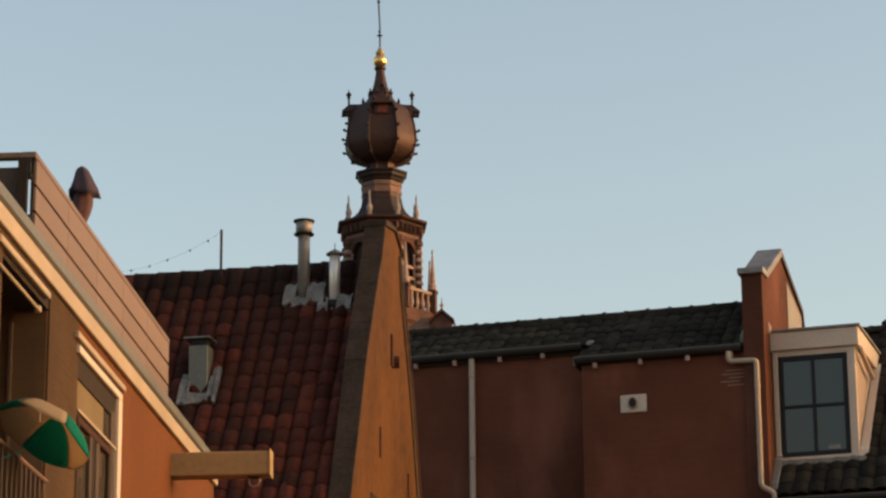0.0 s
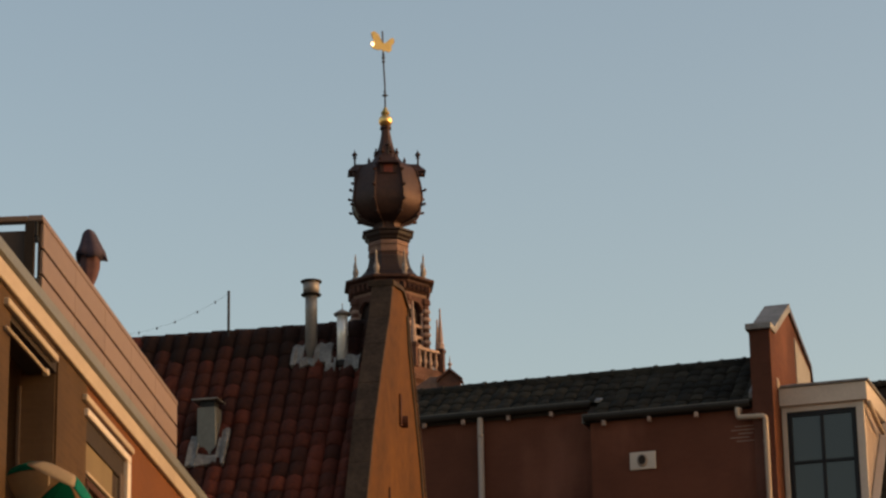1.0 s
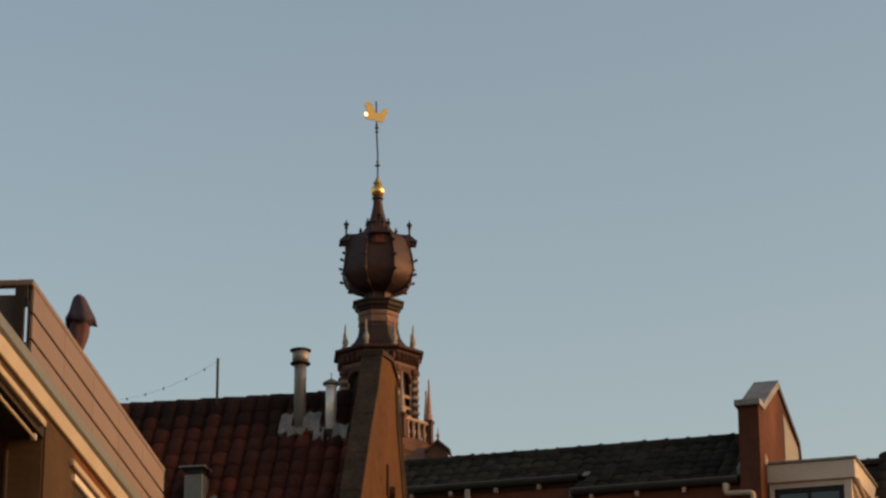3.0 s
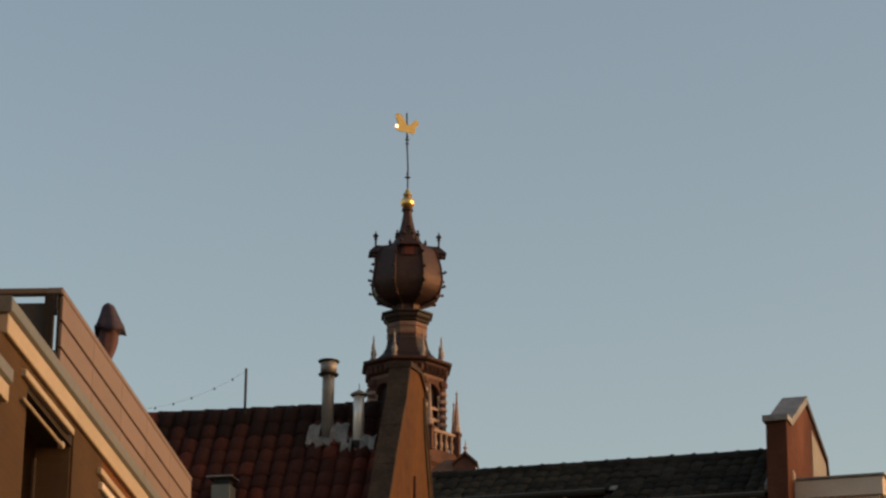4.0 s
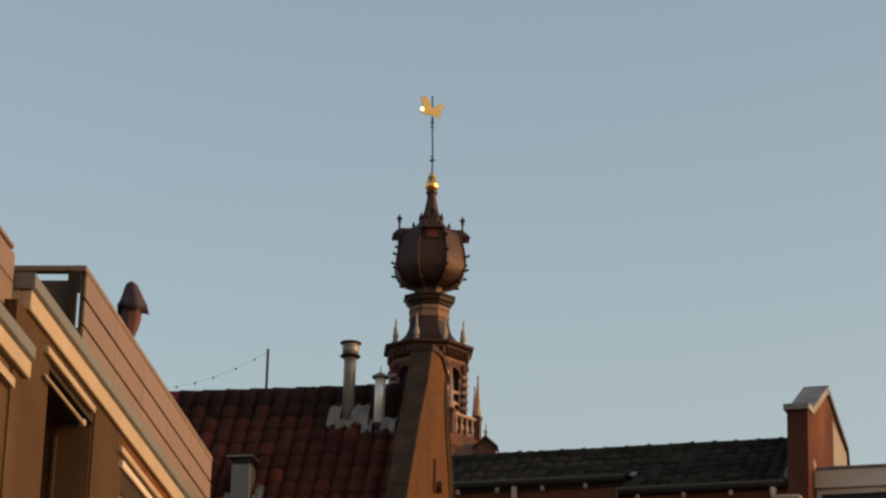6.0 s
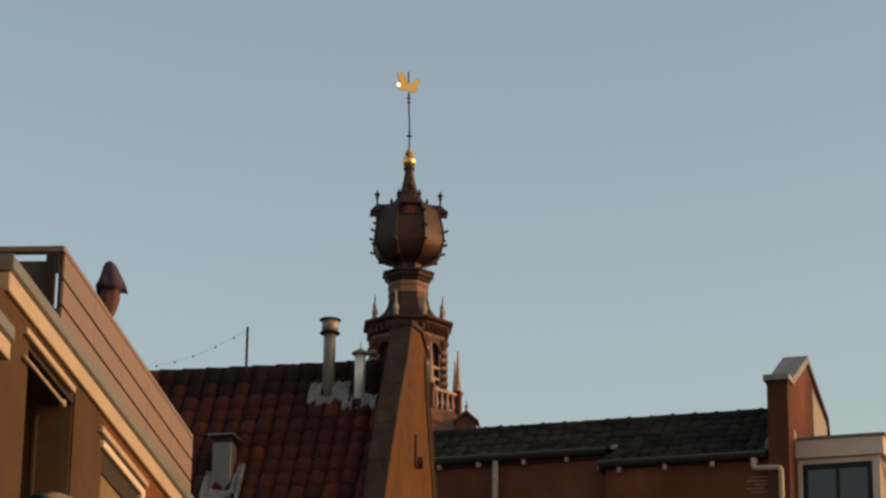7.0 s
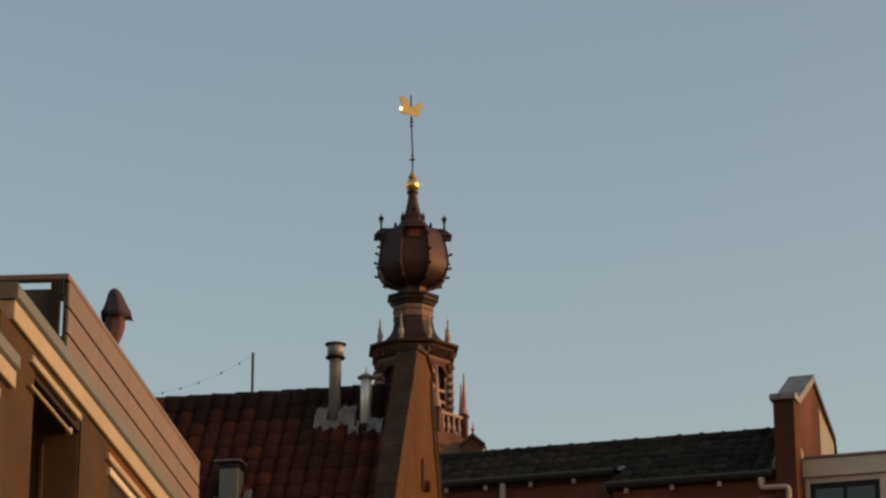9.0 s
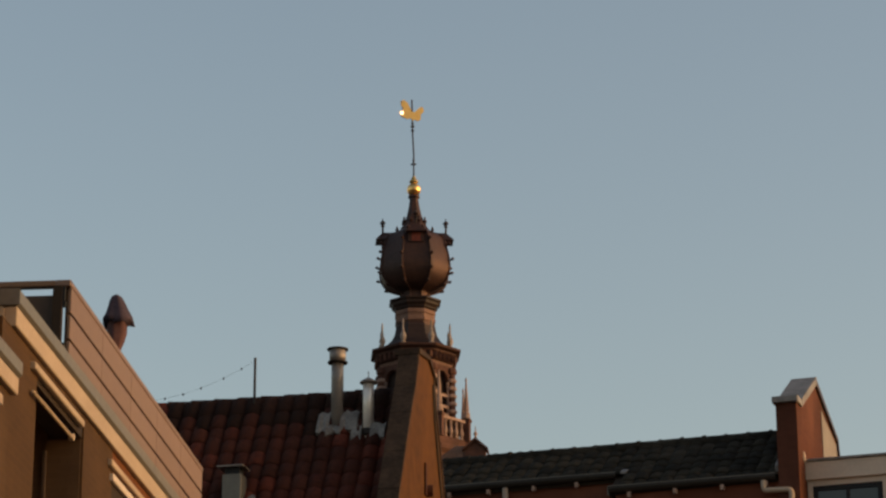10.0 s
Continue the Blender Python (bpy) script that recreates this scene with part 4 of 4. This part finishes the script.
for k in range(8):
    p = vert(k, 0.50, 41.28)
    part("crocket", lathe([(0.04, -0.06), (0.10, 0.0), (0.09, 0.08), (0.03, 0.15), (0.05, 0.2), (0.01, 0.26)], 8, m=Matrix.Translation(p)), COPPER, cap)
    p = vert(k, 0.86, 40.84)
    part("crocket", lathe([(0.04, -0.06), (0.08, 0.0), (0.06, 0.08), (0.01, 0.2)], 8, m=Matrix.Translation(p)), COPPER, cap)
part("ball_seat", lathe([(0.16, 42.50), (0.25, 42.54), (0.25, 42.60), (0.15, 42.64)], 20), COPPER, tower, smooth=True)
part("ball", lathe([(0.31 * math.sin(math.pi * i / 16) + 0.001, 42.89 - 0.31 * math.cos(math.pi * i / 16)) for i in range(17)], 28), GOLD, tower, "gilded ball", smooth=True)
part("ball_collar", lathe([(0.10, 43.15), (0.10, 43.21), (0.19, 43.23), (0.19, 43.33), (0.12, 43.37), (0.10, 43.47), (0.05, 43.55)], 20), GOLD_LEAF, tower, smooth=True)
rod = part("rod", tube([(0, 0, 43.4), (0.01, 0, 44.6), (-0.03, 0, 45.6), (-0.05, 0, 47.25)], 0.036, 8), IRON, tower, "thin iron rod")
for z, r in ((44.12, 0.10), (44.3, 0.06), (45.75, 0.075), (45.95, 0.09), (46.1, 0.06)):
    part("knop", lathe([(0.03, z - 0.05), (r, z - 0.02), (r, z + 0.03), (0.03, z + 0.06)], 10, cx=-0.03 if z > 45 else 0.0), IRON, rod)
part("cross_arm", box(-0.13, 0.13, -0.02, 0.02, 44.1, 44.15), IRON, rod)
# cockerel vane, seen from its side
COCK = [(-0.54, 47.16), (-0.40, 47.26), (-0.24, 47.16), (-0.13, 46.94), (-0.06, 46.76), (0.06, 46.76), (0.14, 46.85), (0.24, 46.98), (0.38, 47.1), (0.46, 47.0), (0.46, 46.86), (0.34, 46.7), (0.32, 46.45), (0.2, 46.34), (0.06, 46.39), (-0.02, 46.33), (-0.12, 46.42), (-0.25, 46.36), (-0.52, 46.42), (-0.47, 46.62), (-0.44, 46.8), (-0.52, 47.0)]
cock = prism([(x * 1.2, z - 0.09) for x, z in COCK], -0.02, 0.02, "y")
bmesh.ops.rotate(cock, cent=(0, 0, 46), matrix=Matrix.Rotation(radians(34), 3, "Z"), verts=cock.verts[:])
part("cockerel_vane", cock, GOLD_LEAF, tower, "gilded cockerel weather vane", bevel=0.006)
# added plate, angled between sun and camera to give the vane a glint
tail = box(-0.085, 0.085, -0.012, 0.012, -0.075, 0.075)
bmesh.ops.transform(tail, matrix=Matrix.Translation((-0.48, -0.37, 46.5)) @ Matrix.Rotation(radians(48), 4, "Z") @ Matrix.Rotation(radians(8), 4, "X"), verts=tail.verts[:])
part("glint_plate", tail, STEEL_BRIGHT, tower, "small bright plate added for the vane's glint", bevel=0.004)
# four gablets round the dome's shoulder
for k in range(0, 8, 2):
    out, along = face_dir(k + 7)
    m = Matrix(((along.x, out.x, 0, 0), (along.y, out.y, 0, 0), (0, 0, 1, 0), (0, 0, 0, 1)))
    g = box(-0.34, 0.34, 0.9, 1.46, 39.95, 40.5)
    bmesh.ops.transform(g, matrix=m, verts=g.verts[:])
    gab = part("gablet", g, COPPER, tower, "small copper gablet")
    r = bmesh.new()
    hip = [r.verts.new(p) for p in ((0, 0.45, 40.84), (0, 1.42, 40.84), (0.44, 1.74, 40.40), (-0.44, 1.74, 40.40), (0.44, 0.45, 40.44), (-0.44, 0.45, 40.44), (0.44, 1.74, 40.365), (-0.44, 1.74, 40.365), (0.44, 0.45, 40.40), (-0.44, 0.45, 40.40))]
    for f in ((0, 1, 2, 4), (1, 0, 5, 3), (1, 3, 2), (2, 3, 7, 6), (4, 2, 6, 8), (3, 5, 9, 7), (6, 7, 9, 8), (0, 4, 8, 9, 5)):
        r.faces.new([hip[q] for q in f])
    bmesh.ops.transform(r, matrix=m, verts=r.verts[:])
    part("gablet_roof", r, COPPER, gab)
    r = box(-0.20, 0.20, 1.45, 1.475, 39.98, 40.40)
    bmesh.ops.transform(r, matrix=m, verts=r.verts[:])
    part("dial", r, RED_PAINT, gab, "faded red panel")
    p = m @ Vector((0, 1.42, 40.83))
    part("finial", lathe([(0.045, -0.05), (0.045, 0.26), (0.10, 0.29), (0.05, 0.35), (0.13, 0.43), (0.11, 0.50), (0.03, 0.58), (0.015, 0.68)], 8, m=Matrix.Translation(p)), SLATE, gab)
# drum and flared skirt
part("upper_cornice", lathe([(0.80, 37.05), (0.95, 37.12), (0.98, 37.2), (1.10, 37.3), (1.12, 37.42), (1.22, 37.46), (1.23, 37.54), (0.9, 37.60), (0.6, 37.64)], 8, PH), SLATE, tower, "dark moulded cornice")
drum = part("drum", lathe([(0.90, 36.1), (0.90, 36.5)], 8, PH), COPPER, tower, "dark reddish drum")
part("band", lathe([(0.90, 36.5), (0.95, 36.52), (0.95, 36.66), (0.91, 36.68), (0.91, 36.84), (0.96, 36.86), (0.96, 37.0), (0.92, 37.05)], 8, PH), STONE_MID, drum, "pale stone bands")
skirt = part("skirt", lathe([(1.72, 35.2), (1.62, 35.28), (1.36, 35.44), (1.16, 35.64), (1.02, 35.9), (0.96, 36.15), (0.94, 36.32), (0.88, 36.36)], 8, PH), SLATE, tower, "flared dark skirt roof")
OB = [(0.12, 0.0), (0.12, 0.10), (0.07, 0.14), (0.11, 0.24), (0.14, 0.36), (0.10, 0.52), (0.05, 0.60), (0.07, 0.66), (0.045, 0.72), (0.035, 0.95), (0.05, 0.98), (0.008, 1.22)]
for k in range(8):
    p = vert(k, 1.62, 35.2)
    part("corner_finial", lathe(OB, 8, m=Matrix.Translation(p)), STONE_WHITE, tower, "stone corner finial", smooth=False)
corn = part("main_cornice", lathe([(1.80, 34.96), (2.0, 35.0), (2.11, 35.04), (2.11, 35.14), (1.7, 35.21)], 8, PH), SOOT_STONE, tower, "sooty stone cornice slab")
part("frieze", lathe([(1.66, 34.5), (1.78, 34.56), (1.80, 34.80), (1.90, 34.86), (1.90, 34.955)], 8, PH), SOOT_STONE, corn)
part("moulding", lathe([(1.62, 34.30), (1.70, 34.34), (1.74, 34.46), (1.66, 34.495)], 8, PH), STONE_MID, corn)
for k in range(8):
    out, along = face_dir(k)
    for i in range(5):
        c = out * (1.86 * math.cos(math.pi / 8)) + along * (-0.56 + 0.28 * i)
        part("console", lathe([(0.05, 34.56), (0.085, 34.62), (0.085, 34.85)], 4, PH + (k + 0.5) * math.pi / 4, m=Matrix.Translation(c)), STONE_RED, corn)
# blackish filling added so the belfry openings look deep in shade
shade_core = part("shade_core", lathe([(1.40, 30.0), (1.40, 34.4)], 8, PH), SLATE, tower)
for k in range(8):
    p = [vert(k, 1.66, 30.4), vert(k, 1.66, 34.35)]
    pier = part("pier", lathe([(0.17, 30.4), (0.17, 34.0), (0.24, 34.06), (0.24, 34.2), (0.19, 34.32)], 8, m=Matrix.Translation((p[0].x, p[0].y, 0))), STONE_RED, tower)
    for z in (32.25, 32.6, 32.95, 33.3, 33.65):
        part("pier_band", lathe([(0.20, z), (0.225, z + 0.03), (0.225, z + 0.13), (0.20, z + 0.16)], 8, m=Matrix.Translation((p[0].x, p[0].y, 0))), STONE_PALE, pier)
    out, along = face_dir(k)
    ap = 1.62 * math.cos(math.pi / 8)
    m = Matrix(((along.x, out.x, 0, out.x * (ap - 0.16)), (along.y, out.y, 0, out.y * (ap - 0.16)), (0, 0, 1, 0), (0, 0, 0, 1)))
    half = 0.52
    arch = [(-half, 34.36), (half, 34.36), (half, 33.62)] + [(0.40 * math.cos(a), 33.7 + 0.40 * math.sin(a)) for a in [math.pi * i / 10 for i in range(11)]] + [(-half, 33.62)]
    b = prism(arch, 0.0, 0.22, "y")
    bmesh.ops.transform(b, matrix=m, verts=b.verts[:])
    a_ob = part("arch", b, STONE_RED, tower)
    for z0, z1 in ((32.95, 33.08), (32.45, 32.58), (31.9, 32.2)):
        b = box(-half, half, 0.04, 0.18, z0, z1)
        bmesh.ops.transform(b, matrix=m, verts=b.verts[:])
        part("transom", b, STONE_PALE, a_ob)
    for x in (-0.44, 0.44):
        b = lathe([(0.05, 32.2), (0.045, 33.5), (0.075, 33.55), (0.075, 33.65)], 8, cx=x, cy=0.14)
        bmesh.ops.transform(b, matrix=m, verts=b.verts[:])
        part("column", b, STONE_PALE, a_ob)
# gallery with balustrade and obelisks
gal = part("gallery", lathe([(2.1, 29.6), (2.24, 29.8), (2.31, 30.2), (2.48, 30.35), (2.48, 30.55), (2.37, 30.60), (2.37, 30.95)], 8, PH), STONE_RED, tower, "projecting stone gallery")
part("handrail", lathe([(2.29, 31.70), (2.41, 31.73), (2.41, 31.84), (2.29, 31.86)], 8, PH), STONE_PALE, gal)
BAL = [(0.07, 30.95), (0.075, 31.0), (0.045, 31.05), (0.10, 31.17), (0.10, 31.26), (0.05, 31.45), (0.06, 31.6), (0.08, 31.7)]
for k in range(8):
    p, q = vert(k, 2.33, 0), vert(k + 1, 2.33, 0)
    part("gallery_post", lathe([(0.20, 30.9), (0.20, 31.78), (0.26, 31.83), (0.26, 31.95)], 4, PH, m=Matrix.Translation(p)), STONE_RED, gal)
    for i in range(1, 5):
        s = p.lerp(q, i / 5)
        part("baluster", lathe(BAL, 8, m=Matrix.Translation(s)), STONE_PALE, gal)
    part("obelisk", lathe([(0.12, 31.95), (0.16, 32.0), (0.16, 32.2), (0.10, 32.26), (0.115, 32.36), (0.03, 33.65), (0.05, 33.7), (0.01, 33.85)], 8, m=Matrix.Translation(p)), STONE_PALE, gal)
part("shaft", lathe([(2.3, 0.0), (2.2, 29.6)], 8, PH), STONE_RED, tower, "reddish brick tower shaft")
chapel = thing("church_roof", pose(-8.2, 112, -0.95), "dark roof of the church beside its tower", "roof")
part("nave_wall", box(-1.6, 0.75, -2.0, 8.0, 0, 29.6), STONE_RED, chapel)
part("ridge_roof", prism([(-1.9, 29.5), (-0.4, 30.55), (0.2, 30.55), (0.75, 29.95), (0.75, 29.5)], -2.2, 8.0, "y"), STONE_MID, chapel)
part("gablet", prism([(0.02, 29.4), (0.88, 29.4), (0.88, 30.36), (0.45, 30.72), (0.02, 30.36)], -2.3, -1.8, "y"), STONE_RED, chapel)
part("gablet_roof", prism([(-0.1, 30.3), (0.45, 30.75), (0.98, 30.3), (0.98, 30.4), (0.45, 30.86), (-0.1, 30.4)], -2.45, -1.5, "y"), STONE_RED, chapel)
part("finial", lathe([(0.05, 30.8), (0.05, 31.0), (0.10, 31.05), (0.03, 31.15), (0.01, 31.4)], 8, cx=0.45, cy=-2.2), STONE_PALE, chapel)


# ---- roof tiles, one by one ----
def ridge_tile_mesh(name, length, r, material):
    bm = bmesh.new()
    rings = []
    for x, k in ((0.0, 1.0), (length * 0.9, 1.0), (length * 0.9, 1.16), (length * 1.04, 1.16)):
        ring = [bm.verts.new((x, r * k * math.cos(a), r * k * math.sin(a))) for a in [math.pi * (i / 8 * 1.16 - 0.08) for i in range(9)]]
        rings.append(ring)
    for a, b in zip(rings, rings[1:]):
        for i in range(8):
            bm.faces.new((a[i], a[i + 1], b[i + 1], b[i]))
    bm.faces.new(rings[0])
    bm.faces.new(rings[-1])
    bmesh.ops.recalc_face_normals(bm, faces=bm.faces[:])
    me = bpy.data.meshes.new(name)
    bm.to_mesh(me)
    bm.free()
    me.materials.append(material)
    return me


def piece(name, mesh, parent, m):
    ob = new(name, mesh)
    ob.parent = parent
    ob.matrix_local = m
    return ob


def jitter(s=1.0):
    return Matrix.Translation((random.gauss(0, 0.004 * s), random.gauss(0, 0.006 * s), random.gauss(0, 0.003 * s))) @ Euler((random.gauss(0, 0.012 * s), random.gauss(0, 0.015 * s), random.gauss(0, 0.012 * s))).to_matrix().to_4x4()


random.seed(11)
TW, TG = 0.258, 0.292
pan = pantile_mesh("pantile", TW, 0.365, 0.098, TILE_RED)
sooty = pantile_mesh("sooty_pantile", TW, 0.365, 0.098, TILE_SOOT)
browned = pantile_mesh("browned_pantile", TW, 0.365, 0.098, TILE_BROWN)
rest = []
for c in range(29):
    x = -0.44 - c * TW
    for r in range(28):
        v = 0.16 + r * TG
        m = on_roof(x, v + TG * 0.9, 0.012) @ jitter()
        if c < 15 and r < 20:
            piece("pantile", sooty if random.random() < (0.95 - 0.3 * r) else browned if random.random() < (1.0 - 0.07 * r if r < 11 else 0.22) else pan, house, m)
        else:
            rest.append(m)
ob = new("pantile_field", joined_copies(pan, rest))
ob.parent = house
tagged(ob, "red clay pantiles", kind="stuff")
rt = ridge_tile_mesh("ridge_tile", 0.384, 0.115, TILE_SOOT)
for i in range(20):
    piece("ridge_tile", rt, house, Matrix.Translation((-0.34 - (i + 1) * 0.384, 0, RZ - 0.05)) @ Euler((0, radians(3), 0)).to_matrix().to_4x4() @ jitter(0.6))

dark = pantile_mesh("dark_pantile", 0.245, 0.36, 0.048, TILE_DARK)
ca, sa = math.cos(A35), math.sin(A35)
far_rows = []
for c in range(42):
    x = -7.9 + c * 0.245
    y0 = -0.64 if x > -0.72 else -0.12
    if x > 2.2:
        break
    n = 7 if x > -0.72 else 5
    for r in range(n):
        s = r * 0.30
        y = y0 + s * ca
        if y > YR - 0.02:
            continue
        m = Matrix(((1, 0, 0, x), (0, ca, -sa, y), (0, sa, ca, roof_z(y) - 0.03), (0, 0, 0, 1))) @ jitter(1.3)
        if x > -5.0:
            piece("roof_tile", dark, brick, m)
        else:
            far_rows.append(m)
ob = new("roof_tile_field", joined_copies(dark, far_rows))
ob.parent = brick
tagged(ob, "dark weathered roof tiles", kind="stuff")
rd = ridge_tile_mesh("dark_ridge_tile", 0.412, 0.105, TILE_DARK)
for i in range(24):
    piece("ridge_tile", rd, brick, Matrix.Translation((2.22 - (i + 1) * 0.412, YR, roof_z(YR) - 0.01)) @ jitter(0.6))
big = pantile_mesh("large_pantile", 0.275, 0.38, 0.07, TILE_DARK)
c4 = math.cos(radians(45))
for c in range(24):
    x = 2.86 + c * 0.275
    for r in range(17):
        y = -0.72 + r * 0.32 * c4
        if 2.5 < x < 4.1 and y > 0.0:
            continue
        if y > 2.95:
            continue
        m = Matrix(((1, 0, 0, x), (0, c4, -c4, y), (0, c4, c4, lower_z(y) - 0.03), (0, 0, 0, 1))) @ jitter(1.3)
        piece("roof_tile", big, side, m)
for i in range(16):
    piece("ridge_tile", rd, side, Matrix.Translation((2.7 + i * 0.412, 3.0, lower_z(3.0) - 0.05)) @ jitter(0.6))
